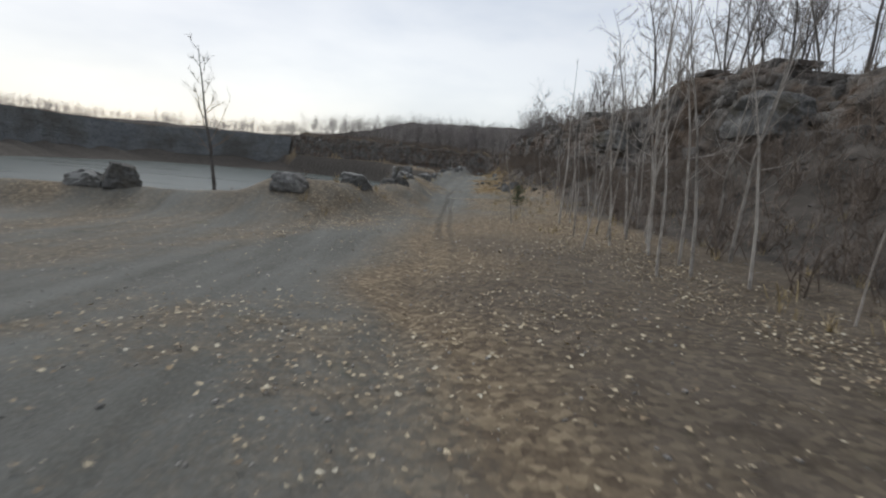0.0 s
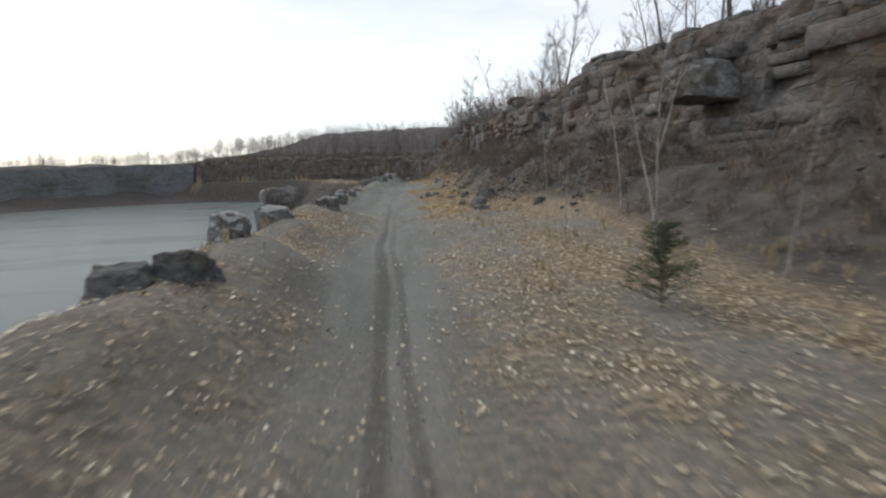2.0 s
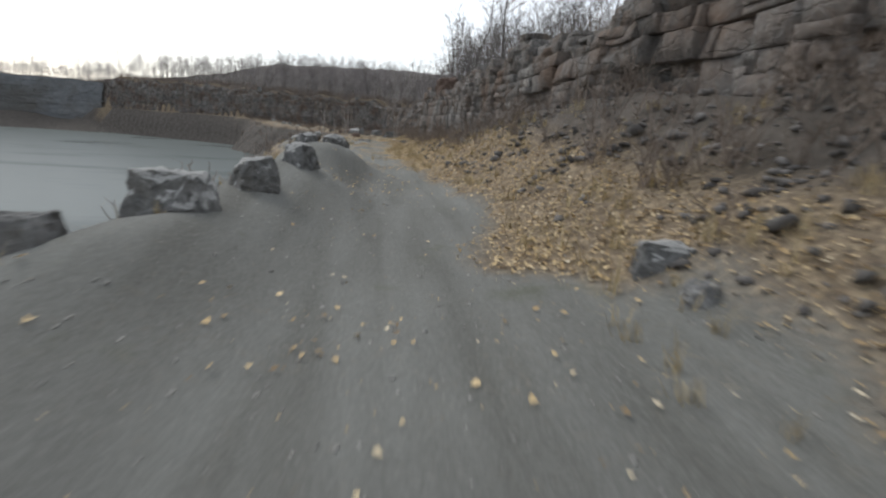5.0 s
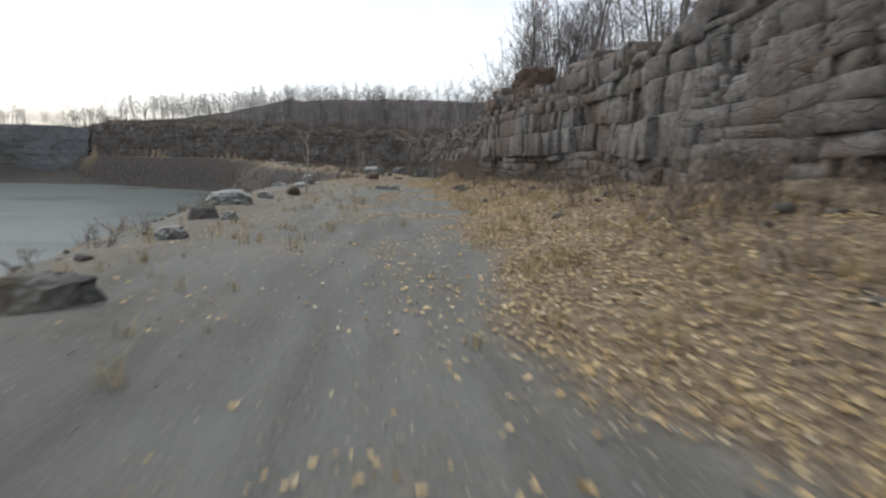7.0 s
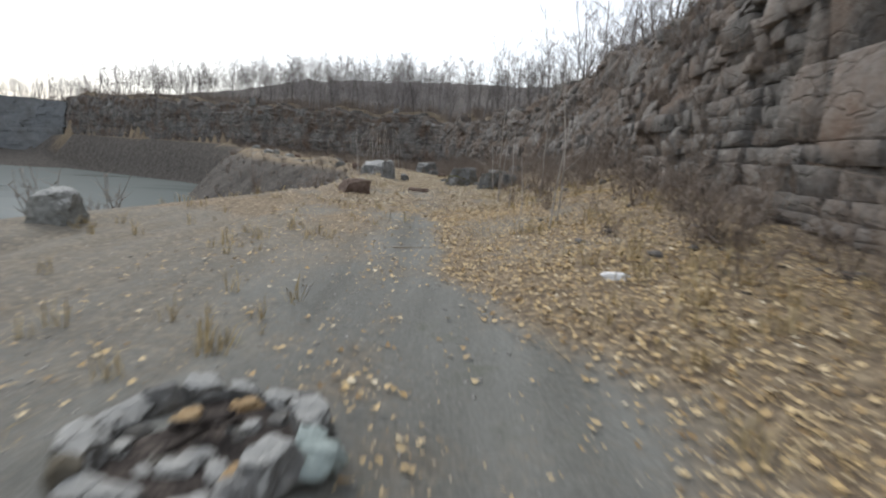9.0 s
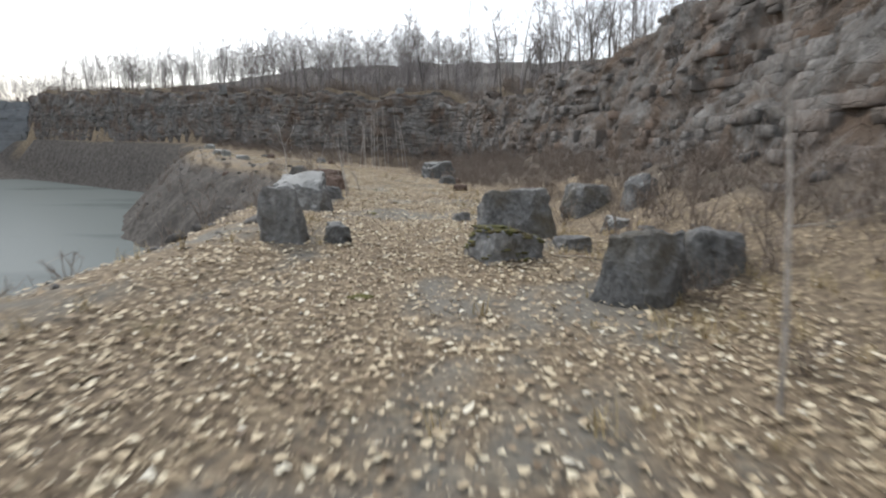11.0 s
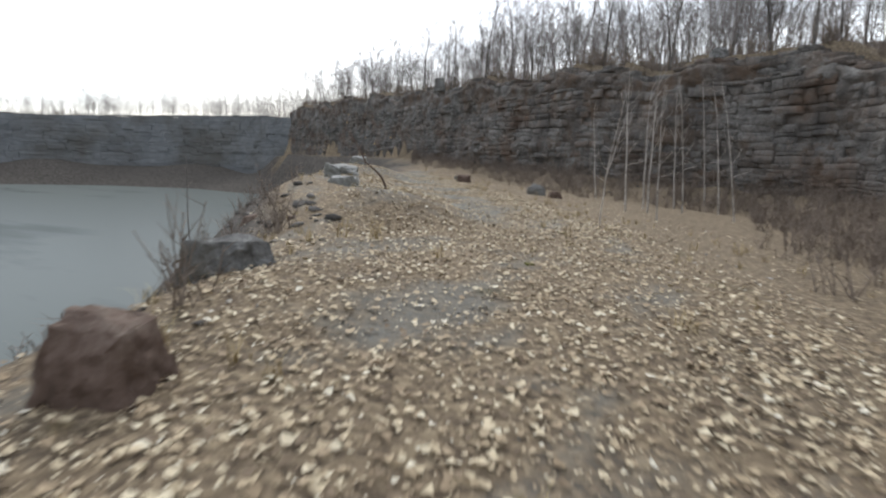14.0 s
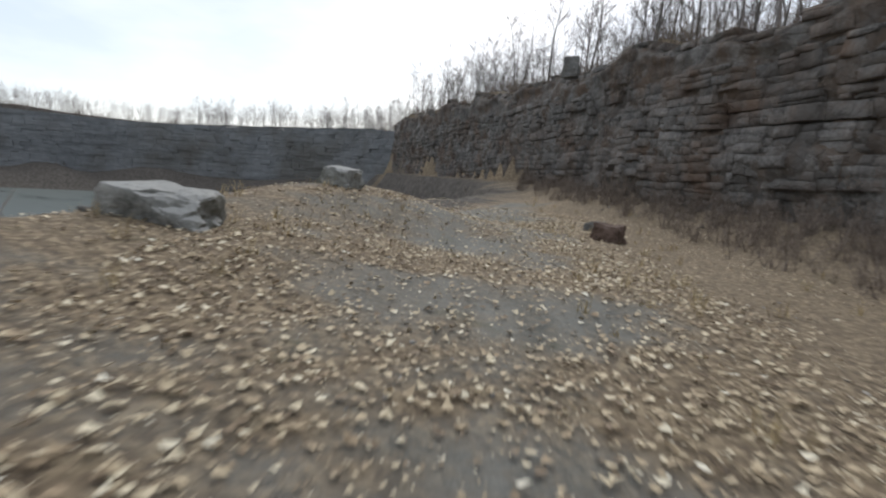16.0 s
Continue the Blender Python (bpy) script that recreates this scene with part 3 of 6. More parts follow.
    L(way.outputs["Vector"], part_u.inputs[0])
    rut_col.outputs[0].default_value = (0.055, 0.048, 0.04, 1)
    wander = N("ShaderNodeMath")
    wander.operation = "MULTIPLY_ADD"
    wander.inputs[1].default_value = 0.25
    L(lane_n.outputs[0], wander.inputs[0]), L(part_u.outputs[0], wander.inputs[2])

    def ramped(value, a, b, lo, hi):
        mr = N("ShaderNodeMapRange")
        mr.interpolation_type = "SMOOTHSTEP"
        for k, q in enumerate((a, b, lo, hi)):
            mr.inputs[k + 1].default_value = q
        L(value, mr.inputs[0])
        return mr.outputs[0]

    def times(a, b):
        x = N("ShaderNodeMath")
        x.operation = "MULTIPLY"
        L(a, x.inputs[0]), L(b, x.inputs[1])
        return x.outputs[0]

    for centre, width, first, last, dark in ((-0.03, 0.11, 25, 54, 0.55), (0.2, 0.08, 23, 46, 0.42)):
        far = N("ShaderNodeMath")
        far.operation = "SUBTRACT"
        far.inputs[1].default_value = centre
        away = N("ShaderNodeMath")
        away.operation = "ABSOLUTE"
        L(wander.outputs[0], far.inputs[0]), L(far.outputs[0], away.inputs[0])
        band = times(ramped(away.outputs[0], width * 0.3, width, dark, 0.0), times(ramped(part_u.outputs[1], first - 4, first, 0, 1), ramped(part_u.outputs[1], last - 10, last + 4, 1, 0)))
        col = mixed(times(band, ramped(soil_n.outputs[0], 0.3, 0.55, 0.4, 1.0)), col, rut_col.outputs[0])
    green = N("ShaderNodeRGB")
    green.outputs[0].default_value = (0.075, 0.08, 0.035, 1)
    mm = N("ShaderNodeMath")
    mm.operation = "MULTIPLY"
    mm.inputs[1].default_value = 0.4
    L(moss.outputs[0], mm.inputs[0])
    col = mixed(mm.outputs[0], col, green.outputs[0])
    L(col, bsdf.inputs["Base Color"])
    bp = N("ShaderNodeBump")
    bp.inputs["Strength"].default_value, bp.inputs["Distance"].default_value = 0.7, 0.034
    L(fine_n.outputs[0], bp.inputs["Height"]), L(bp.outputs[0], bsdf.inputs["Normal"])
    return m


LITTER = litter(GX.ravel(), GY.ravel()).reshape(GX.shape)
M_GROUND = ground_material()
gme = mesh_from("ground", np.stack([GX.ravel(), GY.ravel(), GZ.ravel()], -1), quads, M_GROUND, True)
lit = LITTER.ravel()
cdist, fdist = line_frame(CLIFF, GX.ravel(), GY.ravel())[1], line_frame(FAR_WALL, GX.ravel(), GY.ravel())[1]
lit = np.maximum(lit, np.interp(GY.ravel(), (28, 34, 66, 76), (0.75, 0, 0, 0.75)) * smooth(-3.2, -1.0, cdist))
lit = np.maximum(lit, np.where(cdist < 1.2, np.interp(GY.ravel(), (26, 70, 80, 106, 114, 156, 168), (2, 1.9, 0, 0, 1.7, 1.7, 0)) * smooth(-np.interp(GY.ravel(), (20, 28, 34, 46, 56, 132, 142, 160), (5.6, 3.2, 3.4, 2.4, 2.0, 2.8, 6.0, 5.0)), -np.interp(GY.ravel(), (20, 28, 34, 46, 56, 132, 142, 160), (3.8, 1.8, 2.0, 1.0, 0.6, 1.0, 3.0, 2.0)), cdist), 0))
edist = line_frame(EDGE, GX.ravel(), GY.ravel())[1]
lit = np.where((edist < 0) & (cdist < -1), np.maximum(lit, 2.0 * smooth(0.2, -1.2, edist)), lit)
lit = np.where((np.abs(fdist) < np.abs(cdist)) & (fdist > -20), 2.0, lit)
lit = np.where((np.abs(cdist) <= np.abs(fdist)) & (cdist > 1.2), 1.0 + smooth(1.4, 5.0, cdist), lit)
ws, wu = line_frame(TRACK, GX.ravel(), GY.ravel())
lit = np.where((GY.ravel() > 168) & (GX.ravel() < -13) & (edist < 2.0) & (cdist < 1), 2.0, lit)
lit = np.maximum(lit, np.where((ws > 86) & (ws < 122) & (edist > 0.3), 0.35 * smooth(-2.0, -3.2, wu), 0))
lit = np.maximum(lit, np.where((ws > 126) & (np.abs(cdist) < 12) & (edist > 0.5), 0.9 * smooth(1.8, 3.2, wu), 0))
lit = np.maximum(lit, np.where((GY.ravel() > 20) & (cdist < 1.2), np.interp(GY.ravel(), (38, 44), (0.85, 0)) * smooth(-4.2, -2.6, cdist), 0))
lit = lit + np.where((ws > 118) & (lit < 1.1), 0.22 * smooth(0.25, 0.7, lit), 0)
lit = np.maximum(lit, np.where((edist > 0.5) & (cdist < -1), np.interp(GY.ravel(), (10, 20), (1, 0)) * smooth(-1.5, 1.2, wu + 0.8 * waves(GX.ravel(), GY.ravel(), 4.0, 51)) * 1.6, 0))
gme.attributes.new("way", "FLOAT_VECTOR", "POINT").data.foreach_set("vector", np.stack([wu, ws, 0 * ws], -1).astype(np.float32).ravel())
gme.attributes.new("litter", "FLOAT", "POINT").data.foreach_set("value", lit.astype(np.float32))
tagged(new("ground", gme), "grey gravel and brown leaf-strewn earth of a quarry bench", "ground", kind="structure")



def bilinear(table, x, y):
    """Value of the ground sheet's table at places inside it."""
    x, y = np.asarray(x, float), np.asarray(y, float)
    i, j = np.clip(np.searchsorted(gx, x) - 1, 0, nx - 2), np.clip(np.searchsorted(gy, y) - 1, 0, ny - 2)
    a, b = np.clip((x - gx[i]) / (gx[i + 1] - gx[i]), 0, 1), np.clip((y - gy[j]) / (gy[j + 1] - gy[j]), 0, 1)
    return (table[j, i] * (1 - a) + table[j, i + 1] * a) * (1 - b) + (table[j + 1, i] * (1 - a) + table[j + 1, i + 1] * a) * b




def sheet_z(x, y):
    return bilinear(GZ, x, y)


def heights(xy):
    xy = np.asarray(xy, float)
    return sheet_z(xy[:, 0], xy[:, 1])


# ---- flooded pit ----
M_WATER = bpy.data.materials.new("still_pit_water")
M_WATER.use_nodes = True
wb = M_WATER.node_tree.nodes["Principled BSDF"]
wb.inputs["Base Color"].default_value, wb.inputs["Roughness"].default_value = (0.125, 0.142, 0.138, 1), 0.25
wb.inputs["IOR"].default_value, wb.inputs["Specular IOR Level"].default_value = 1.12, 0.2
wn, wbp = M_WATER.node_tree.nodes.new("ShaderNodeTexNoise"), M_WATER.node_tree.nodes.new("ShaderNodeBump")
wn.inputs["Scale"].default_value, wn.inputs["Detail"].default_value = 0.7, 5
wbp.inputs["Strength"].default_value, wbp.inputs["Distance"].default_value = 0.25, 0.05
M_WATER.node_tree.links.new(wn.outputs[0], wbp.inputs["Height"])
M_WATER.node_tree.links.new(wbp.outputs[0], wb.inputs["Normal"])
wtc, wmp, wsn, wrp = (M_WATER.node_tree.nodes.new(k) for k in ("ShaderNodeNewGeometry", "ShaderNodeMapping", "ShaderNodeTexNoise", "ShaderNodeValToRGB"))
wmp.inputs["Scale"].default_value = (0.035, 0.11, 1)
wmp.inputs["Rotation"].default_value = (0, 0, 0.35)
wsn.inputs["Scale"].default_value, wsn.inputs["Detail"].default_value, wsn.inputs["Roughness"].default_value = 1.0, 7, 0.6
for e, (p, c) in zip(wrp.color_ramp.elements, ((0.34, (0.095, 0.108, 0.103)), (0.46, (0.142, 0.158, 0.151)))):
    e.position, e.color = p, (*c, 1)
for a, b in ((wtc.outputs["Position"], wmp.inputs[0]), (wmp.outputs[0], wsn.inputs[0]), (wsn.outputs[0], wrp.inputs[0]), (wrp.outputs[0], wb.inputs["Base Color"])):
    M_WATER.node_tree.links.new(a, b)
wgx, wgy = np.meshgrid(np.linspace(-140, 2, 30), np.linspace(-70, 240, 60))
wi = np.arange(wgx.size).reshape(wgx.shape)
wq = np.stack([wi[:-1, :-1], wi[:-1, 1:], wi[1:, 1:], wi[1:, :-1]], -1).reshape(-1, 4)
tagged(new("water", mesh_from("water", np.stack([wgx.ravel(), wgy.ravel(), np.full(wgx.size, POND_Z)], -1), wq, M_WATER, True)),
       "still grey-green water in the flooded quarry pit", "water", kind="structure")

# ---- quarry faces: beds of jointed blocks ----


NOISE_TABLES = {}


def lattice(u, v, seed):
    if seed not in NOISE_TABLES:
        NOISE_TABLES[seed] = np.random.RandomState(seed).rand(128, 128)
    tb = NOISE_TABLES[seed]
    iu, iv = np.floor(u).astype(int), np.floor(v).astype(int)
    a, b = u - iu, v - iv
    a, b = a * a * (3 - 2 * a), b * b * (3 - 2 * b)
    g = lambda i, j: tb[i & 127, j & 127]
    return (g(iu, iv) * (1 - a) + g(iu + 1, iv) * a) * (1 - b) + (g(iu, iv + 1) * (1 - a) + g(iu + 1, iv + 1) * a) * b - 0.5


def fbm(u, v, seed, octaves=4):
    total, amp = 0.0, 1.0
    for k in range(octaves):
        total = total + amp * lattice(u * 2**k + 17.3 * k, v * 2**k + 5.1 * k, seed)
        amp *= 0.55
    return total


RIM = np.array([0.0, 0.045, 0.5, 0.955, 1.0])
NG = len(RIM)
EDGE_RING = [k for k in range(NG)] + [NG * (k + 1) + NG - 1 for k in range(NG - 1)] + [NG * NG - 2 - k for k in range(NG - 1)] + [NG * (NG - 2 - k) for k in range(NG - 2)]
NBV = NG * NG + len(EDGE_RING)
BLOCK_FACES = []
for a in range(NG - 1):
    for b in range(NG - 1):
        q = a * NG + b
        BLOCK_FACES += [(q, q + 1, q + NG + 1), (q, q + NG + 1, q + NG)]
for k in range(len(EDGE_RING)):
    k2 = (k + 1) % len(EDGE_RING)
    a, b, c, d = EDGE_RING[k], EDGE_RING[k2], NG * NG + k2, NG * NG + k
    BLOCK_FACES += [(b, a, d), (b, d, c)]
BLOCK_FACES = np.array(BLOCK_FACES)


def block_cloud(p, line, size, seed):
    """Corners of all blocks of a face. p: rows of centre along the line, half length, low, high, setback, push, yaw, pitch, and how open the joints are (below, above, before, after)."""
    x, y, rxn, ryn, s = along_line(line, 0.5)
    p = np.asarray(p)
    sm, half, z0, z1, back, push, yaw, pit, jb, jt, ja, jc = (p[:, k][:, None, None] for k in range(12))
    fz, fs = RIM[None, :, None], (RIM * 2 - 1)[None, None, :]
    S, Z = sm + half * fs + 0 * fz, z0 + (z1 - z0) * fz + 0 * fs
    Sw = S + size * (0.1 * fbm(S / (0.7 * size), Z / (1.1 * size), seed + 1, 2))
    Zw = Z + size * (0.06 * fbm(S / (0.9 * size), Z / (1.6 * size), seed + 2, 2))
    mid_s, mid_z = 0.8 * sm + 0.2 * Sw, 0.8 * 0.5 * (z0 + z1) + 0.2 * Zw
    out = size * (0.62 * fbm(mid_s / (3.4 * size), mid_z / (2.4 * size), seed + 3, 3) + 0.09 * fbm(Sw / (0.35 * size), Zw / (0.3 * size), seed + 4, 3))
    out = out - back + push + yaw * fs + pit * (fz * 2 - 1)
    out = out - (fz == 0) * jb - (fz == 1) * jt - (fs == -1) * ja - (fs == 1) * jc
    X, Y = np.interp(Sw, s, x), np.interp(Sw, s, y)
    NX, NY = np.interp(Sw, s, rxn), np.interp(Sw, s, ryn)
    front = np.stack([X - NX * out, Y - NY * out, Zw], -1).reshape(len(p), NG * NG, 3)
    deep = 0.75 * size
    rear = np.stack([X - NX * (out - deep), Y - NY * (out - deep), Zw], -1).reshape(len(p), NG * NG, 3)[:, EDGE_RING]
    return np.concatenate([front, rear], 1)


def beds(z_low, z_high, thin, thick, r):
    zs, z = [], z_low
    while z < z_high:
        zs.append(z)
        z += r.uniform(thin, thick) * (0.5 if r.rand() < 0.25 else 1) * (1.7 if thick < 1 and 1.5 < z < 2.6 else 0.7 if thick < 1 and z < 1.5 else 1)
    return zs + [z]


def face_blocks(line, low, high, thin, thick, short, long_, setback, size, seed):
    """All the blocks of a face: length along the line, low edge and corners of each."""
    r = np.random.RandomState(seed)
    s = along_line(line, 0.5)[4]
    zs = beds(min(low(q) for q in s[::4]) - 0.6, 13, thin, thick, r)
    rows = []
    for b, (z0, z1) in enumerate(zip(zs, zs[1:])):
        bed = r.uniform(-0.09, 0.09) * size
        seam_low, seam_high = b * 7.7, (b + 1) * 7.7
        at, last = r.uniform(0, 1), 0.01
        while at < s[-1] - 1:
            half = 0.5 * r.uniform(short, long_) * (1.7 if r.rand() < 0.2 else 1)
            sm = at + half
            tilt = 0.25 * math.sin(sm * 0.06 + 1) + 0.5 * size * float(fbm(np.array([sm / 7.0]), np.array([b * 0.13]), seed + 5, 2)[0])
            za, zb, top, foot = z0 + tilt, z1 + tilt, high(sm), low(sm)
            nxt = size * (r.uniform(0.04, 0.16) if r.rand() < 0.22 else 0.02)
            rugged = float(np.interp(np.interp(sm, CL_S, CL_Y), (26, 34, 104, 110, 150, 156), (1.9, 1.0, 1.0, 2.3, 2.3, 1.0))) if size == 1.0 else 1.0
            massive = size == 1.0 and 96 < sm < 118
            levels = [za, zb]
            if zb - za > 0.26 * size and not massive and r.rand() < (0.95 if zb - za > 0.5 * size else 0.3):
                levels = [za, za + (zb - za) * r.uniform(0.35, 0.65), zb]
                if zb - za > 0.75 * size:
                    levels = [za, za + (zb - za) * r.uniform(0.25, 0.4), za + (zb - za) * r.uniform(0.55, 0.75), zb]
            for za, zb in zip(levels, levels[1:]):
                zb = min(zb, top + r.uniform(0, 0.25))
                if zb - za > 0.08 and za < top and zb > foot - 0.6:
                    openness = lambda k: size * (0.17 if lattice(np.array([sm / 1.3]), np.array([k + 0.5]), seed + 9)[0] > 0.28 else 0.02)
                    f = (za - foot) / max(top - foot, 1)
                    push = bed + size * rugged * (r.uniform(-0.03, 0.03) if r.rand() < 0.9 - 0.2 * rugged else r.uniform(-0.22, 0.13)) - (0.3 * size if f > 0.85 else 0)
                    rows.append((sm, half, za, zb, setback(sm) * f, push, size * r.normal() * 0.03, size * r.normal() * 0.025, openness(seam_low), openness(seam_high), last, nxt))
            last = nxt
            at += 2 * half
    v = block_cloud(rows, line, size, seed * 10)
    return [(q[0], q[2], c) for q, c in zip(rows, v)]


def join_blocks(name, blocks, mat):
    n = len(blocks)
    v = np.array([b[2] for b in blocks]).reshape(-1, 3)
    f = (BLOCK_FACES[None] + NBV * np.arange(n)[:, None, None]).reshape(-1, 3)
    return mesh_fast(name, v, f, mat)


def cliff_low(s):
    y = float(np.interp(s, CL_S, CL_Y))
    return float(np.interp(y, (0, 15, 21, 27, 33, 45, 60, 80, 100, 112, 125, 150, 165, 180, 188, 217), (1.2, 1.1, 0.4, -0.2, 0.0, 0.1, 0.2, 0.2, 0.0, 0.2, 0.4, -0.2, -0.6, -0.8, -3.6, -5.4)))


near_blocks = face_blocks(CLIFF, cliff_low, lambda s: float(cliff_top(s)), 0.17, 0.62, 0.25, 1.0, face_lean, 1.0, 11)
cliff = thing("cliff", "layered grey-brown quarry cliff of jointed stone blocks with dark open seams", "cliff", kind="structure")
order = sorted(range(len(near_blocks)), key=lambda i: abs(near_blocks[i][0] - 50) + 2 * abs(near_blocks[i][1] - 2.0))
PICKED = set(order[:300])
part_mesh("rock_blocks", join_blocks("rock_blocks", [b for i, b in enumerate(near_blocks) if i not in PICKED], M_ROCK), cliff, kind="stuff")

# weathered rock between the blocks: fractured ledges that bury many of the joints
SKIN_S, SKIN_Z = 0.14, 0.11
bx, by, bnx, bny, bs = along_line(CLIFF, SKIN_S)
keep_s = np.interp(bs, CL_S, CL_Y) > 2
bx, by, bnx, bny, bs = (a[keep_s] for a in (bx, by, bnx, bny, bs))
sky_ = np.interp(bs, CL_S, CL_Y)
low_ = np.array([cliff_low(q) for q in bs]) - 0.6
top_ = cliff_top(bs) - 0.12
f = np.linspace(0, 1, int(7.0 / SKIN_Z))[:, None]
rk = np.random.RandomState(19)
S = bs[None] + 0 * f + rk.uniform(-0.05, 0.05, (len(f), len(bs)))
Z = low_ + (top_ - low_) * f + rk.uniform(-0.035, 0.035, S.shape)
step_table = rk.uniform(-1, 1, (64, 1024))


def broken(u, v):
    """Uneven plates: one depth for each cell of a running bond."""
    row = np.floor(v).astype(int)
    return step_table[row & 63, np.floor(u + 0.37 * row).astype(int) & 1023]


lean_z = Z + 0.25 * np.sin(S * 0.06 + 1) + 0.25 * fbm(S / 2.2, Z / 2.2, 83, 2)
warp_s = S + 0.5 * fbm(S / 1.1, Z / 1.1, 84, 3)
depth = 0.62 * fbm(S / 3.4, Z / 2.4, 113, 3) - face_lean(S) * np.clip((Z - low_ - 0.6) / np.maximum(top_ - low_ - 0.6, 1), 0, 1)
depth = depth + 0.26 * fbm(S / 1.5, Z / 1.1, 85, 3) + 0.075 * broken(warp_s / 0.9, lean_z / 0.42) + 0.045 * broken(warp_s / 0.37 + 9, lean_z / 0.2) + 0.07 * fbm(S / 0.3, Z / 0.24, 86, 2)
wild = np.interp(sky_, (0, 26, 36, 84, 92, 106, 112, 150, 158, 200), (1.0, 1.0, 0.55, 0.4, 0.25, 0.25, 1.15, 1.15, 0.75, 0.6))
depth = depth - 0.3 + 0.34 * wild + wild * 0.3 * np.maximum(fbm(S / 2.6, Z / 2.0, 87, 3), 0)
depth[-1] -= 0.3
X = np.interp(S, bs, bx) - np.interp(S, bs, bnx) * depth
Y = np.interp(S, bs, by) - np.interp(S, bs, bny) * depth
bi = np.arange(S.size).reshape(S.shape)
bq = np.stack([bi[:-1, :-1], bi[:-1, 1:], bi[1:, 1:], bi[1:, :-1]], -1).reshape(-1, 4)
tris = np.concatenate([bq[:, [0, 1, 2]], bq[:, [0, 2, 3]]])
part_mesh("rock_face", mesh_fast("rock_face", np.stack([X, Y, Z], -1).reshape(-1, 3), tris, M_FACE), cliff)

far_low, far_high = (lambda s: -3.4), (lambda s: 7.7 + 0.5 * math.sin(s * 0.08))
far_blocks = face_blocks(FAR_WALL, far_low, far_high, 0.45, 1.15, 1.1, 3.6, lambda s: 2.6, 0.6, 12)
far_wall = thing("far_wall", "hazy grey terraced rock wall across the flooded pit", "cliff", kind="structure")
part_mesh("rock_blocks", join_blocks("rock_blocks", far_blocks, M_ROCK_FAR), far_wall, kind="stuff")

# ---- boulders ----


def rock_shape(w, d, h, seed, n=11, cuts=13, rough=0.03, boxy=0.55):
    """A broken quarry stone: a cube pushed part of the way to a ball, cut by planes, and roughened. Stands on z = 0."""
    r = np.random.RandomState(seed)
    g = np.linspace(-1, 1, n)
    verts, tris, seen = [], [], {}

    def vid(p):
        key = tuple(np.round(p, 4))
        if key not in seen:
            seen[key] = len(verts)
            verts.append(p)
        return seen[key]

    for ax in range(3):
        for sgn in (-1, 1):
            for i in range(n - 1):
                for j in range(n - 1):
                    q = []
                    for a, b in ((i, j), (i + 1, j), (i + 1, j + 1), (i, j + 1)):
                        p = [0, 0, 0]
                        p[ax], p[(ax + 1) % 3], p[(ax + 2) % 3] = sgn, g[a], g[b]
                        q.append(vid(np.array(p, float)))
                    if sgn < 0:
                        q = q[::-1]
                    tris += [(q[0], q[1], q[2]), (q[0], q[2], q[3])]
    v = np.array(verts)
    ball = v / np.linalg.norm(v, axis=1, keepdims=True)
    v = v * boxy + ball * (1 - boxy) * 1.15
    for _ in range(cuts):
        nrm = r.normal(size=3)
        nrm[2] = abs(nrm[2]) * 0.9 - 0.2
        nrm /= np.linalg.norm(nrm)
        lim = np.max(v @ nrm) * r.uniform(0.62, 0.93)
        over = np.maximum(v @ nrm - lim, 0)
        v = v - over[:, None] * nrm
    off = r.uniform(0, 50, 3)
    for k, (f, a) in enumerate(((1.3, 1.6), (3.2, 0.8), (7.5, 0.4))):
        nv = np.array([noise.noise(Vector(p * f + off)) for p in v])
        v = v + ball * (nv * rough * a)[:, None]
    v = v - v.min(0)
    v = v / v.max(0) - np.array([0.5, 0.5, 0.0])
    return v * np.array([w, d, h]), np.array(tris)


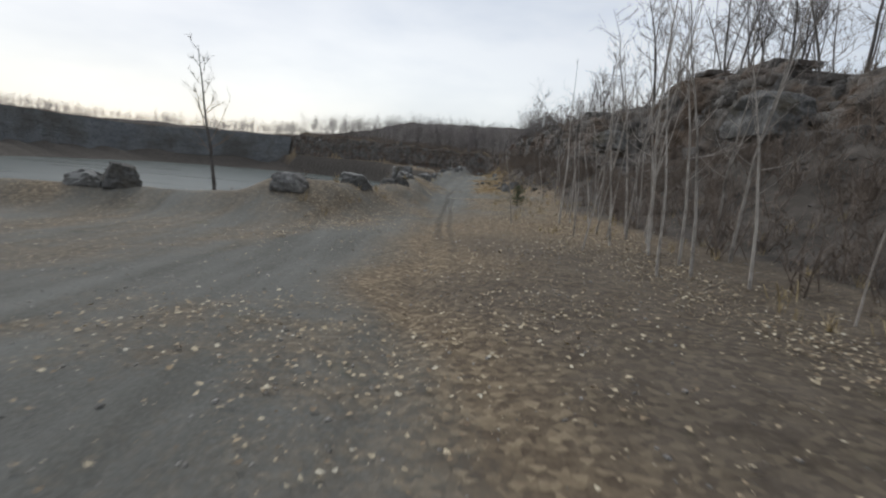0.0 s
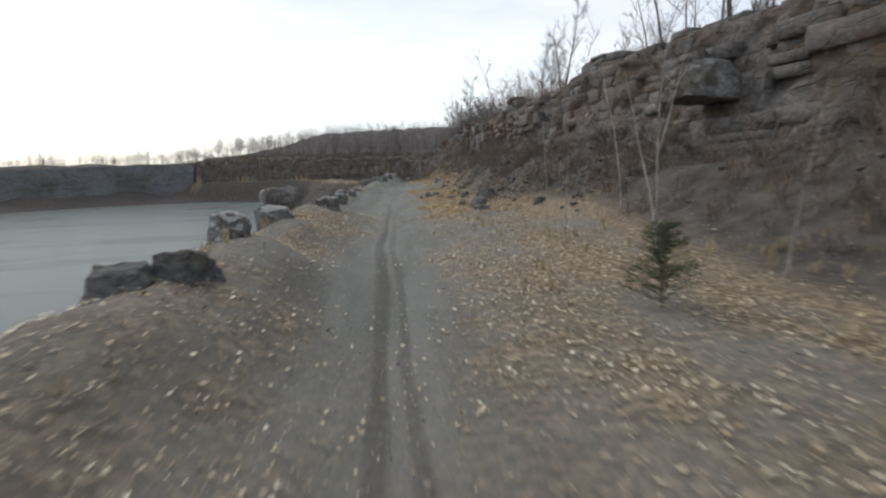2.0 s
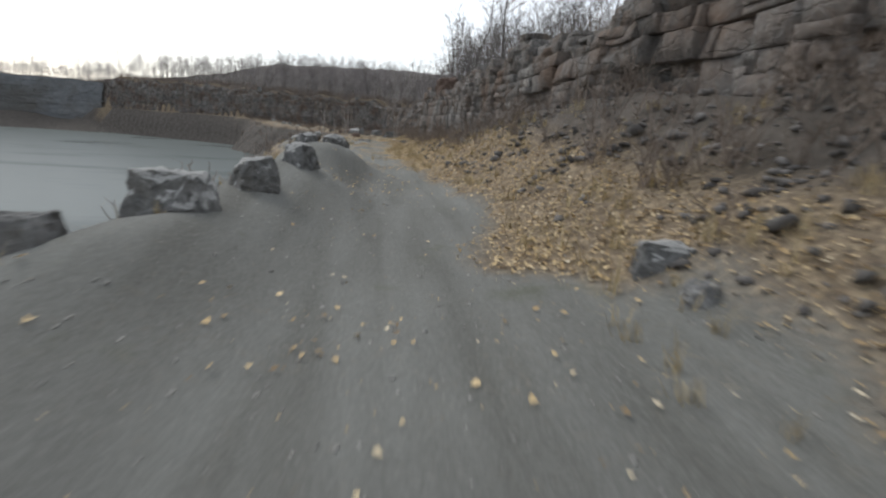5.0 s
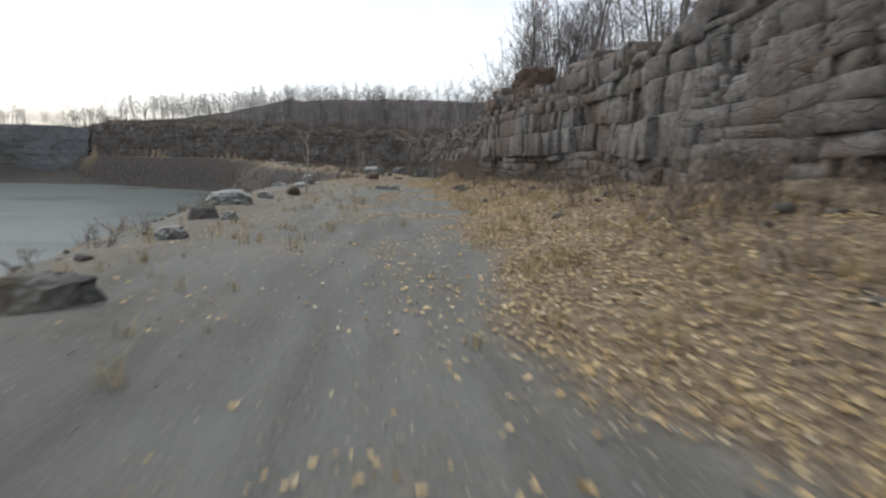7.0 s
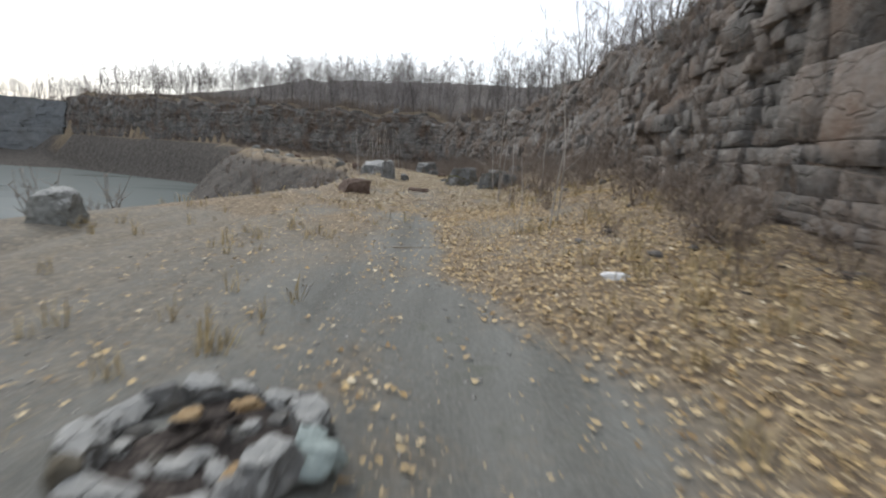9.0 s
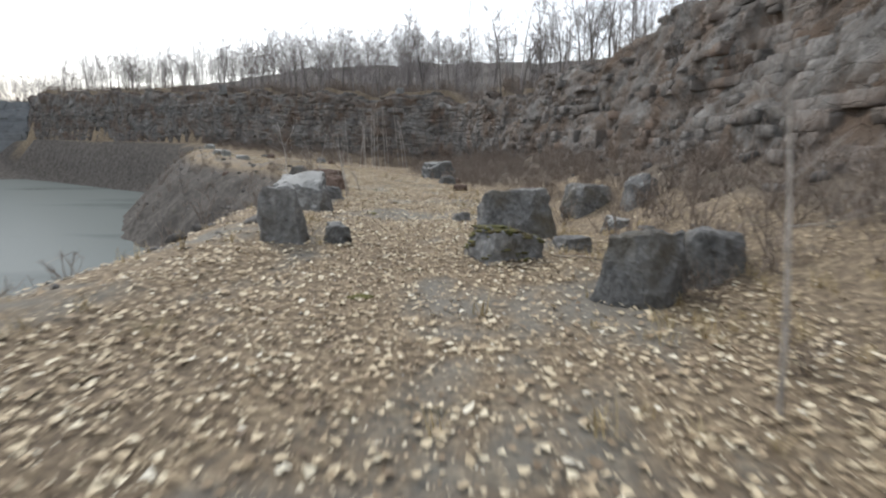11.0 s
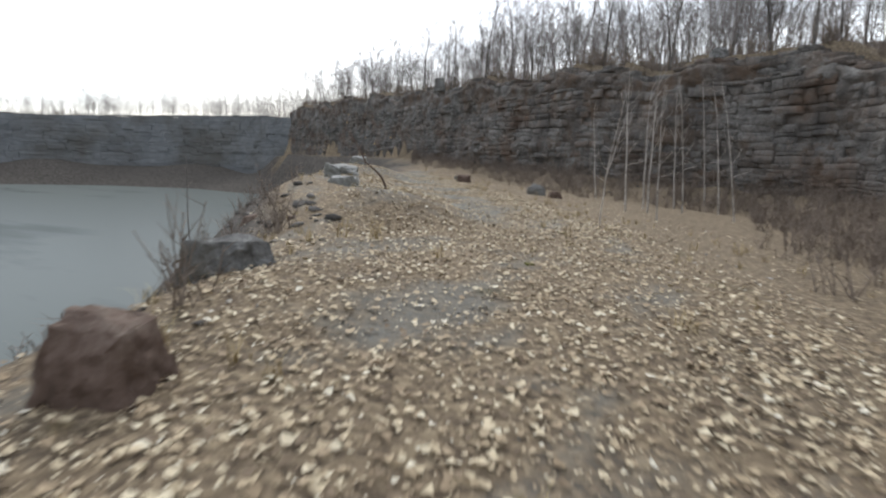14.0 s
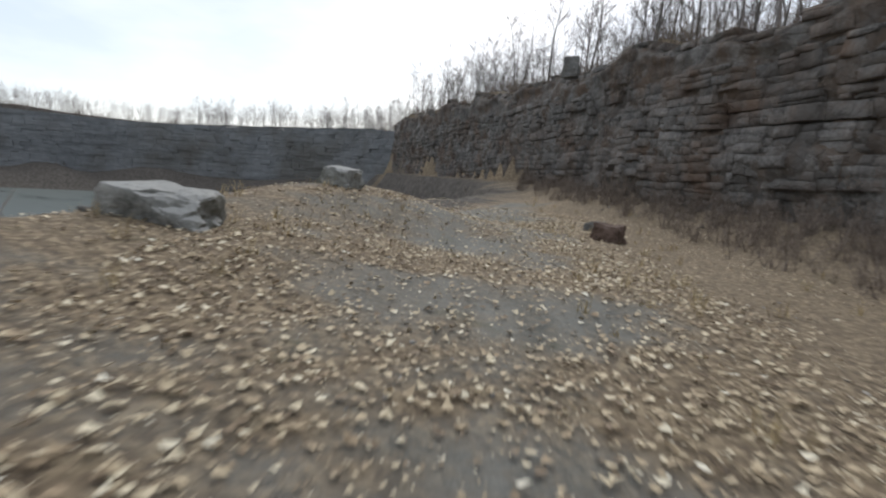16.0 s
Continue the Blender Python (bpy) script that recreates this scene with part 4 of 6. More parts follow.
def broken_rock(name, w, d, h, seed, mat, boxy=0.6):
    """A quarried boulder: the hull of a battered box, edges worn, broad faces roughened. Stands on z = 0."""
    r = np.random.RandomState(seed)
    bm = bmesh.new()
    for a in (-1, 1):
        for b in (-1, 1):
            for c in (-1, 1):
                k = r.uniform(0.28 + 0.4 * boxy, 0.98, 3) * (r.uniform(0.6, 1), r.uniform(0.6, 1), r.uniform(0.75, 1)) if c > 0 else r.uniform(0.8, 1.0, 3)
                bm.verts.new((a * k[0], b * k[1], c * k[2]))
    for q in range(13):
        p = r.normal(size=3)
        p = np.clip(p / np.linalg.norm(p) * r.uniform(0.95, 1.2), -1, 1) * (1, 1, 0.92)
        bm.verts.new(p)
    got = bmesh.ops.convex_hull(bm, input=bm.verts[:])
    junk = {e for e in got["geom_interior"] + got["geom_unused"] if isinstance(e, bmesh.types.BMVert)}
    bmesh.ops.delete(bm, geom=list(junk), context="VERTS")
    bmesh.ops.dissolve_limit(bm, angle_limit=0.2, verts=bm.verts[:], edges=bm.edges[:])
    bmesh.ops.bevel(bm, geom=bm.edges[:], offset=0.035, offset_type="OFFSET", segments=1, profile=0.6, affect="EDGES", clamp_overlap=True)
    bmesh.ops.triangulate(bm, faces=bm.faces[:])
    for lim in (0.6, 0.36, 0.24):
        bmesh.ops.subdivide_edges(bm, edges=[e for e in bm.edges if e.calc_length() > lim], cuts=1, use_grid_fill=False)
        bmesh.ops.triangulate(bm, faces=bm.faces[:])
    bm.normal_update()
    off = Vector(r.uniform(0, 60, 3))
    for v in bm.verts:
        n = 0.13 * noise.noise(v.co * 1.4 + off) + 0.08 * noise.noise(v.co * 3.6 + off) + 0.05 * noise.noise(v.co * 9 + off)
        n -= 0.09 * max(0.0, noise.noise(Vector((v.co.x, v.co.y, v.co.z * 2.5)) * 2.2 + off) - 0.25)
        v.co += v.normal * n
    bm.normal_update()
    for f in bm.faces:
        f.smooth = True
    for e in bm.edges:
        e.smooth = e.calc_face_angle(0) < 0.36
    c = np.array([v.co[:] for v in bm.verts])
    lo, hi = c.min(0), c.max(0)
    for v in bm.verts:
        v.co = Vector(((v.co.x - lo[0]) / (hi[0] - lo[0]) - 0.5, (v.co.y - lo[1]) / (hi[1] - lo[1]) - 0.5, (v.co.z - lo[2]) / (hi[2] - lo[2])))
        v.co = Vector((v.co.x * w, v.co.y * d, v.co.z * h))
    me = bpy.data.meshes.new(name)
    bm.to_mesh(me)
    bm.free()
    me.materials.append(mat)
    return me


def boulder(x, y, w, d, h, turn, seed, mat, label, group="", z=None, sink=0.06, name="boulder", tip=0.0, boxy=0.55):
    ob = new(name, broken_rock(name, w, d, h, seed, mat, boxy))
    if z is None:
        z = float(heights([(x, y), (x + w / 3, y), (x - w / 3, y), (x, y + d / 3), (x, y - d / 3)]).min())
    ob.matrix_basis = pose(x, y, z - sink - 0.1 * h, tip, tip * 0.6, turn)
    return tagged(ob, label, "boulder" if name == "boulder" else "rock", group)


ROW = "boulders along the pit edge"
GREY = "grey weathered boulder standing on the grassy pit edge"
PALE = "dark grey boulder with a pale crusted, skylit top on the pit edge"
LIME = "pale limestone boulder on the pit edge"
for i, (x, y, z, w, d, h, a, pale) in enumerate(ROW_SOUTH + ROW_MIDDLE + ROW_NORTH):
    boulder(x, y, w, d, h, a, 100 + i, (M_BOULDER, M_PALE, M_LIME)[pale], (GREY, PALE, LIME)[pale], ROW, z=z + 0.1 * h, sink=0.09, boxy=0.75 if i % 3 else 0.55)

BEND = "boulders beside the leafy bend"
for i, (x, y, foot, w, d, h, a, mat, label) in enumerate((
        (3.05, 112.9, None, 1.0, 0.8, 0.65, 10, M_RUST, "dark brown boulder at the side of the leafy track"),
        (5.15, 115.4, None, 0.85, 0.6, 0.3, -10, M_RUST, "low flat dark rock at the side of the leafy track"),
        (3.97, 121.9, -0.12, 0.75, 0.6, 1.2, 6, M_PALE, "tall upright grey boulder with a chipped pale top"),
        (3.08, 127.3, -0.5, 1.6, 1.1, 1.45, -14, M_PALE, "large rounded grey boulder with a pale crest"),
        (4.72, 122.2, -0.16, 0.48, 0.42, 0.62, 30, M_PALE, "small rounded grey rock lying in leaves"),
        (3.45, 129.2, None, 1.0, 0.8, 0.6, 15, M_BOULDER, "flat-topped grey boulder undercut on its shaded side"),
        (3.14, 132.4, -0.1, 0.68, 0.65, 0.7, -30, M_RUST, "rusty brown boulder behind thin birches"),
        (2.76, 130.9, -0.5, 1.45, 0.7, 0.7, 30, M_BOULDER, "long low grey boulder ridge at the pit edge"),
        (7.24, 121.5, -0.15, 1.05, 0.9, 0.68, 20, M_BOULDER, "dark grey rock with a mossy top"),
        (2.4, 136.3, 0.05, 1.2, 0.75, 0.55, 12, M_RUST, "low brown boulder ledge at the pit edge"),
        (1.66, 139.2, -0.5, 1.05, 0.7, 0.68, -8, M_BOULDER, "wide grey boulder split above a rusty hollow"),
        (-0.42, 143.5, -0.16, 1.05, 0.5, 0.56, 32, M_BOULDER, "grey slab lying on the rubble bank"),
        (2.05, 141.9, None, 0.3, 0.24, 0.12, 0, M_RUST, "small flat dark rock sunk in leaves"),
        (1.1, 141.15, -0.2, 0.7, 0.55, 0.6, 18, M_RUST, "square rusty brown boulder beside bright moss"),
        (-6.4, 149.9, None, 0.5, 0.4, 0.35, 0, M_RUST, "small dark rock on the stony bank"),
        (-3.0, 147.6, None, 0.3, 0.25, 0.22, 50, M_RUST, "small dark rock on the stony bank"),
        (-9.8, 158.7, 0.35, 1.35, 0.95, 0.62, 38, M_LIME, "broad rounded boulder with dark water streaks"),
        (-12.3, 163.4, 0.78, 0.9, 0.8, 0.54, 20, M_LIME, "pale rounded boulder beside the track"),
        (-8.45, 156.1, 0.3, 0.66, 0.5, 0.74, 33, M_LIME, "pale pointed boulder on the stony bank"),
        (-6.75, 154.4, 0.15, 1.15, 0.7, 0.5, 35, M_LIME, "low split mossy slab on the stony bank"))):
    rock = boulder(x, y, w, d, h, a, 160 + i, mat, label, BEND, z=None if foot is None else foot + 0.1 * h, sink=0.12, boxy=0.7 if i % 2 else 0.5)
    if "mossy top" in label:
        mossy_rock = rock

FOOT = "fallen rocks at the foot of the cliff"
FOOT_SOUTH = [
    (4.55, 34.5, 0.64, 0.5, 0.6, 35, M_BOULDER), (3.72, 34.95, 0.3, 0.3, 0.34, 10, M_BOULDER), (4.45, 35.4, 0.28, 0.26, 0.4, -20, M_BOULDER), (4.7, 35.1, 0.26, 0.2, 0.24, 60, M_BOULDER),
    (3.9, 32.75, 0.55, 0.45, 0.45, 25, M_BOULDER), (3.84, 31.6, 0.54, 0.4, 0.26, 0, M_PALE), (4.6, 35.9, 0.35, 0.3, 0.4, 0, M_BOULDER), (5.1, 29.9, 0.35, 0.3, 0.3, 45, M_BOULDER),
    (2.95, 40.1, 0.36, 0.3, 0.26, 0, M_BOULDER), (3.35, 40.8, 0.4, 0.3, 0.22, 30, M_BOULDER), (3.05, 41.6, 0.3, 0.25, 0.2, 15, M_BOULDER), (2.6, 39.9, 0.22, 0.2, 0.2, 70, M_BOULDER),
    (4.2, 39.9, 0.45, 0.35, 0.2, -10, M_PALE), (4.45, 39.95, 0.22, 0.2, 0.2, 20, M_PALE), (3.5, 40.15, 0.34, 0.25, 0.14, 5, M_BOULDER),
]
FOOT_MIDDLE = [
    (3.4, 39.5, 0.24, 0.2, 0.13, 80, M_BOULDER), (4.2, 44.7, 0.3, 0.28, 0.26, 0, M_BOULDER), (4.4, 50.6, 0.3, 0.26, 0.25, 40, M_BOULDER), (4.52, 51.25, 0.5, 0.36, 0.38, -25, M_PALE),
    (3.8, 38.5, 0.5, 0.3, 0.2, 10, M_BOULDER), (4.2, 37.5, 0.35, 0.3, 0.35, -40, M_BOULDER), (6.55, 88.9, 0.24, 0.22, 0.22, 0, M_BOULDER), (6.9, 96.0, 0.65, 0.45, 0.32, 10, M_BOULDER),
    (6.85, 94.65, 0.52, 0.4, 0.3, -15, M_BOULDER), (7.85, 124.0, 1.6, 0.9, 1.1, -8, M_BOULDER), (10.2, 127.2, 1.3, 0.9, 1.0, 20, M_BOULDER), (10.9, 125.6, 0.85, 0.7, 0.95, 0, M_BOULDER),
    (9.9, 124.2, 0.55, 0.5, 0.4, 30, M_PALE),
]
FOOT_NORTH = [
    (8.5, 122.3, 0.6, 0.5, 0.35, 5, M_BOULDER), (8.4, 119.3, 0.95, 0.8, 0.95, 40, M_BOULDER), (9.3, 119.7, 0.7, 0.8, 0.8, 10, M_BOULDER), (6.98, 126.1, 0.42, 0.35, 0.3, 20, M_BOULDER),
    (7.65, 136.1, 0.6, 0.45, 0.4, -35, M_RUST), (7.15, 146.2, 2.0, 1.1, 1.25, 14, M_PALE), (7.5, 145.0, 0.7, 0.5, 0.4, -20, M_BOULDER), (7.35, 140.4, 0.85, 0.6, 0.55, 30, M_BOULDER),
    (7.9, 142.0, 0.5, 0.4, 0.35, 0, M_RUST), (-2.6, 162.9, 0.85, 0.6, 0.65, 10, M_BOULDER), (-1.6, 162.2, 0.6, 0.5, 0.4, 50, M_RUST), (-8.3, 168.1, 0.8, 0.5, 0.55, -8, M_RUST),
    (-9.4, 169.9, 0.6, 0.5, 0.4, 0, M_BOULDER),
]
for i, (x, y, w, d, h, a, mat) in enumerate(FOOT_SOUTH + FOOT_MIDDLE + FOOT_NORTH):
    boulder(x, y, w, d, h, a, 220 + i, mat, {"weathered_boulder": "grey broken rock fallen at the cliff foot", "pale_top_boulder": "pale slab of stone fallen at the cliff foot",
            "rusty_brown_boulder": "rusty brown block of stone at the cliff foot"}[mat.name], FOOT, boxy=0.62)

CREST = "blocks perched on the cliff top"
for i, (x, y, foot, w, h, mat, label) in enumerate((
        (11.2, 22.6, None, 1.5, 1.0, M_BOULDER, "dark square block of stone on the cliff edge"), (8.7, 81.8, None, 0.8, 0.7, M_RUST, "dark square block of stone on the cliff edge"),
        (10.9, 98.0, 4.35, 2.2, 1.85, M_RUST, "large dark brown block perched on the cliff edge"), (-18.0, 184.4, 6.95, 1.0, 1.3, M_BOULDER, "dark upright block of stone on the cliff edge"),
        (13.5, 148.0, None, 1.0, 0.8, M_BOULDER, "dark square block of stone on the cliff edge"), (4.0, 170.5, None, 1.2, 0.7, M_BOULDER, "dark square block of stone on the cliff edge"),
        (9.2, 27.5, None, 1.4, 0.9, M_BOULDER, "dark square block of stone on the cliff edge"), (9.9, 17.6, 2.55, 2.7, 1.4, M_BOULDER, "huge dark slab jutting from the cliff"),
        (7.9, 27.2, 2.5, 1.6, 0.95, M_BOULDER, "broad grey slab jutting from the cliff"))):
    boulder(x, y, w, w * 0.8, h, 20 * i if foot is None else 8, 300 + i, mat, label, CREST, z=foot if foot is None else foot + 0.2 + 0.1 * h, sink=0.2, boxy=0.7)

# ---- loose rubble and pebbles ----
def hull_stone(seed, flat=0.6):
    """A sharp broken stone of a few faces."""
    r = np.random.RandomState(seed)
    bm = bmesh.new()
    for q in range(11):
        p = r.uniform(-1, 1, 3)
        bm.verts.new(p / max(np.abs(p)) * 0.5 * r.uniform(0.75, 1, 3) * (1, 0.75, flat) + (0, 0, 0.5 * flat))
    got = bmesh.ops.convex_hull(bm, input=bm.verts[:])
    bmesh.ops.delete(bm, geom=list({e for e in got["geom_interior"] + got["geom_unused"] if isinstance(e, bmesh.types.BMVert)}), context="VERTS")
    bmesh.ops.triangulate(bm, faces=bm.faces[:])
    bm.verts.index_update()
    v, t = np.array([q.co[:] for q in bm.verts]), np.array([[q.index for q in f.verts] for f in bm.faces])
    bm.free()
    return v, t


PEBBLES = [rock_shape(1, 0.8, 0.6, 400 + k, n=2, cuts=2, rough=0.2, boxy=0.5) for k in range(5)]
RUBBLE = [hull_stone(420 + k, 0.45 + 0.08 * (k % 4)) for k in range(7)]


def place_stones(n, area, size, seed, keep=None):
    r = np.random.RandomState(seed)
    x, y = r.uniform(area[0], area[1], n), r.uniform(area[2], area[3], n)
    if keep is not None:
        m = keep(x, y, r)
        x, y = x[m], y[m]
    z = sheet_z(x, y)
    out = []
    for a, b, c in zip(x, y, z):
        s = size[0] * (size[1] / size[0]) ** (r.rand() ** 2)
        out.append((r.randint(0, 5), turn_z(r.uniform(0, 6.28), s * r.uniform(0.8, 1.3), s, s * r.uniform(0.6, 1.1)), (a, b, c - 0.15 * s)))
    return out


def foot_mask(x, y, r):
    cd = line_frame(CLIFF, x, y)[1]
    return (cd > -3.2) & (cd < 0.3) & (r.rand(len(x)) < smooth(-3.2, -0.5, cd) * np.clip(0.55 + 0.9 * waves(x, y, 2.2, 61), 0.05, 1))


def bank_mask(x, y, r):
    ed = line_frame(EDGE, x, y)[1]
    return (ed > -6) & (ed < 0.7) & (r.rand(len(x)) < 0.85)


def track_mask(x, y, r):
    u = line_frame(TRACK, x, y)[1]
    return (np.abs(u) < 4.5) & (r.rand(len(x)) < 1.1 - bilinear(LITTER, x, y)) & (line_frame(EDGE, x, y)[1] > 0)


M_RUBBLE = material("broken_rubble", [(0.05, 0.045, 0.041), (0.12, 0.111, 0.102), (0.21, 0.198, 0.184)], 2.0, 0.92, 0.5, 6, jitter=0.35, island=True)
M_PEBBLE = material("pale_pebbles", [(0.14, 0.135, 0.125), (0.26, 0.25, 0.23), (0.42, 0.4, 0.37)], 5.0, 0.9, 0.2, 4, jitter=0.45, island=True)
rub = place_stones(1500, (5, 14, 108, 152), (0.12, 0.55), 39, foot_mask) + place_stones(9000, (3.4, 6.8, 27, 47), (0.04, 0.26), 31, foot_mask) + place_stones(9000, (4.4, 8.2, 47, 74), (0.04, 0.24), 30, foot_mask) + place_stones(4200, (3, 10, 44, 106), (0.05, 0.28), 32, foot_mask) + place_stones(2600, (-20, 14, 106, 182), (0.06, 0.35), 33, foot_mask) + place_stones(900, (3, 11, 2, 33), (0.06, 0.3), 37, foot_mask)
tagged(new("scree", scattered("scree", RUBBLE, rub, M_RUBBLE)), "grey broken stone scattered along the cliff foot", "rubble", kind="stuff")
rub = place_stones(2200, (-10, 3, 12, 116), (0.07, 0.4), 34, bank_mask) + place_stones(2200, (-17, 4, 116, 170), (0.07, 0.42), 35, bank_mask)
tagged(new("bank_rubble", scattered("bank_rubble", RUBBLE, rub, M_RUBBLE)), "grey rubble tipped down the bank of the pit", "rubble", kind="stuff")
peb = place_stones(30000, (-5, 7, 0, 112), (0.008, 0.03), 36, track_mask) + place_stones(3500, (-14, 9, 112, 166), (0.012, 0.055), 38, track_mask)
tagged(new("pebbles", scattered("pebbles", PEBBLES, peb, M_PEBBLE)), "pale pebbles lying on the grey gravel", "pebbles", kind="stuff")

# ---- bare trees ----


def tube(pts, radii, sides):
    """A tapering stick along points. Returns verts and tris."""
    pts = np.asarray(pts, float)
    n = len(pts)
    d = np.gradient(pts, axis=0)
    d /= np.linalg.norm(d, axis=1, keepdims=True) + 1e-9
    ref = np.where(np.abs(d[:, 2:3]) > 0.9, [[1.0, 0, 0]], [[0, 0, 1.0]])
    a = np.cross(d, ref)
    a /= np.linalg.norm(a, axis=1, keepdims=True) + 1e-9
    b = np.cross(d, a)
    ang = np.arange(sides) * 2 * math.pi / sides
    v = (pts[:, None] + (np.cos(ang)[None, :, None] * a[:, None] + np.sin(ang)[None, :, None] * b[:, None]) * np.asarray(radii)[:, None, None]).reshape(-1, 3)
    i = np.arange(n - 1)[:, None] * sides + np.arange(sides)[None]
    j = np.arange(n - 1)[:, None] * sides + (np.arange(sides)[None] + 1) % sides
    t = np.stack([np.stack([i, j, j + sides], -1), np.stack([i, j + sides, i + sides], -1)], 2).reshape(-1, 3)
    return v, t


def merge(parts):
    V, T, base = [], [], 0
    for v, t in parts:
        V.append(v)
        T.append(t + base)
        base += len(v)
    return np.concatenate(V), np.concatenate(T)


def stick(p, d, length, r0, r, bend, k, sides, lift=0.25, end=0.35):
    """A crooked branch from p along d. Returns its points and the tube."""
    pts, d = [np.array(p, float)], np.array(d, float) / np.linalg.norm(d)
    for i in range(k):
        d = d + r.normal(size=3) * bend + np.array([0, 0, lift / k])
        d /= np.linalg.norm(d)
        pts.append(pts[-1] + d * length / k)
    radii = np.linspace(r0, r0 * end, k + 1)
    return np.array(pts), tube(pts, radii, sides)


def sliver(p, d, length, w, r):
    """The thinnest twig: one long tapering splinter."""
    d = np.asarray(d, float) / (np.linalg.norm(d) + 1e-9)
    side = np.cross(d, r.normal(size=3))
    side *= w / (np.linalg.norm(side) + 1e-9)
    return np.array([p - side, p + side, p + d * length]), np.array([[0, 1, 2]])


def grow_tree(height, r0, limbs, seed, first=0.35, spread=0.33, sub=4, twigs=3, wobble=0.06, fork=0):
    """Trunk and branches of a leafless tree, as two meshes."""
    r = np.random.RandomState(seed)
    tp, trunk = stick((0, 0, -0.15), (r.normal() * 0.05, r.normal() * 0.05, 1), height, r0, r, wobble, 8, 7, 0.1, 0.12)
    trunks, br = [trunk], []
    leaders = [(tp, height)]
    for q in range(fork):
        i = r.randint(1, 4)
        a = r.uniform(0, 6.28)
        fp, ft = stick(tp[i], (math.cos(a) * 0.35, math.sin(a) * 0.35, 1), height * (1 - i / 9) * 0.9, r0 * 0.75 * (1 - i / 10), r, wobble, 7, 6, 0.25, 0.12)
        trunks.append(ft)
        leaders.append((fp, height * 0.7))
    for lp, lh in leaders:
        for q in range(limbs if lp is tp else limbs // 2):
            f = first + (0.97 - first) * (q + r.rand()) / limbs
            fi = f * (len(lp) - 1)
            i = int(min(fi, len(lp) - 2))
            p = lp[i] + (lp[i + 1] - lp[i]) * (fi - i)
            a, up = r.uniform(0, 6.28), r.uniform(0.35, 1.2)
            ln = lh * spread * (1.15 - f * 0.75) * r.uniform(0.6, 1.2)
            bp, b = stick(p, (math.cos(a), math.sin(a), up), ln, r0 * 0.36 * (1.1 - f * 0.7), r, 0.16, 3, 3, 0.35, 0.3)
            br.append(b)
            for s in range(sub):
                g = r.uniform(0.25, 1.0) * (len(bp) - 1)
                k = int(min(g, len(bp) - 2))
                sp = bp[k] + (bp[k + 1] - bp[k]) * (g - k)
                dd = (bp[k + 1] - bp[k]) / (np.linalg.norm(bp[k + 1] - bp[k]) + 1e-9) + r.normal(size=3) * 0.55 + np.array([0, 0, 0.25])
                sp2, sb = stick(sp, dd, ln * r.uniform(0.3, 0.55), r0 * 0.14, r, 0.2, 2, 3, 0.3, 0.35)
                br.append(sb)
                for w in range(twigs):
                    wp = sp2[r.randint(1, len(sp2))]
                    dd2 = dd / np.linalg.norm(dd) + r.normal(size=3) * 0.6 + np.array([0, 0, 0.2])
                    br.append(sliver(wp, dd2, ln * r.uniform(0.2, 0.42), r0 * 0.09, r))
    return merge(trunks), merge(br)


def tree_kind(name, label, group, bark, twig_mat, **kw):
    (tv, tt), (bv_, bt) = grow_tree(**kw)
    t = thing(name, label, "tree", group)
    part_mesh("trunk", mesh_fast("trunk", tv, tt, bark, True), t)
    part_mesh("crown", mesh_fast("crown", bv_, bt, twig_mat, True), t)
    return t


WOODS = "bare trees along the cliff top"
M_BRANCH = material("dark_branches", [(0.1, 0.09, 0.084), (0.17, 0.153, 0.143), (0.24, 0.22, 0.207)], 2, 0.9, 0.0, 4, jitter=0.25)
kinds = [tree_kind("bare_tree", lab, WOODS, M_BARK, M_BRANCH, height=hh, r0=rr, limbs=nl, seed=500 + k, first=ff, spread=sp, sub=5, twigs=5, fork=fk)
         for k, (hh, rr, nl, ff, sp, fk, lab) in enumerate((
             (6.5, 0.075, 13, 0.35, 0.3, 0, "tall leafless grey tree with fine upswept twigs"), (5.5, 0.06, 11, 0.3, 0.34, 1, "forked leafless grey tree on the cliff top"),
             (7.5, 0.09, 15, 0.4, 0.28, 0, "tall straight leafless tree with dark bark"), (4.5, 0.05, 10, 0.25, 0.38, 1, "small spreading leafless tree on the cliff top"),
             (6.0, 0.06, 12, 0.45, 0.26, 0, "slender leafless tree with a high crown"), (5.0, 0.07, 13, 0.28, 0.42, 2, "broad many-stemmed leafless tree")))]
rt = np.random.RandomState(61)
tree_spots = []
cx_, cy_, cnx, cny, cs_ = along_line(CLIFF, 0.5)
tries = 0
while len(tree_spots) < 250 and tries < 6000:
    tries += 1
    i = rt.randint(0, len(cs_))
    yy = cy_[i]
    dense = float(np.interp(yy, (0, 28, 34, 72, 86, 104, 112, 215), (0.6, 0.6, 0.08, 0.1, 0.5, 0.6, 0.6, 0.35)))
    if rt.rand() > dense or yy < -8:
        continue
    o = rt.uniform(1.6, 8.5) if not 30 < yy < 80 else rt.uniform(3.5, 9)
    px_, py_ = cx_[i] + cnx[i] * o, cy_[i] + cny[i] * o
    if any((px_ - a) ** 2 + (py_ - b) ** 2 < 0.8 for a, b in tree_spots):
        continue
    tree_spots.append((px_, py_))
tree_z = [float(q) for q in heights(tree_spots)]
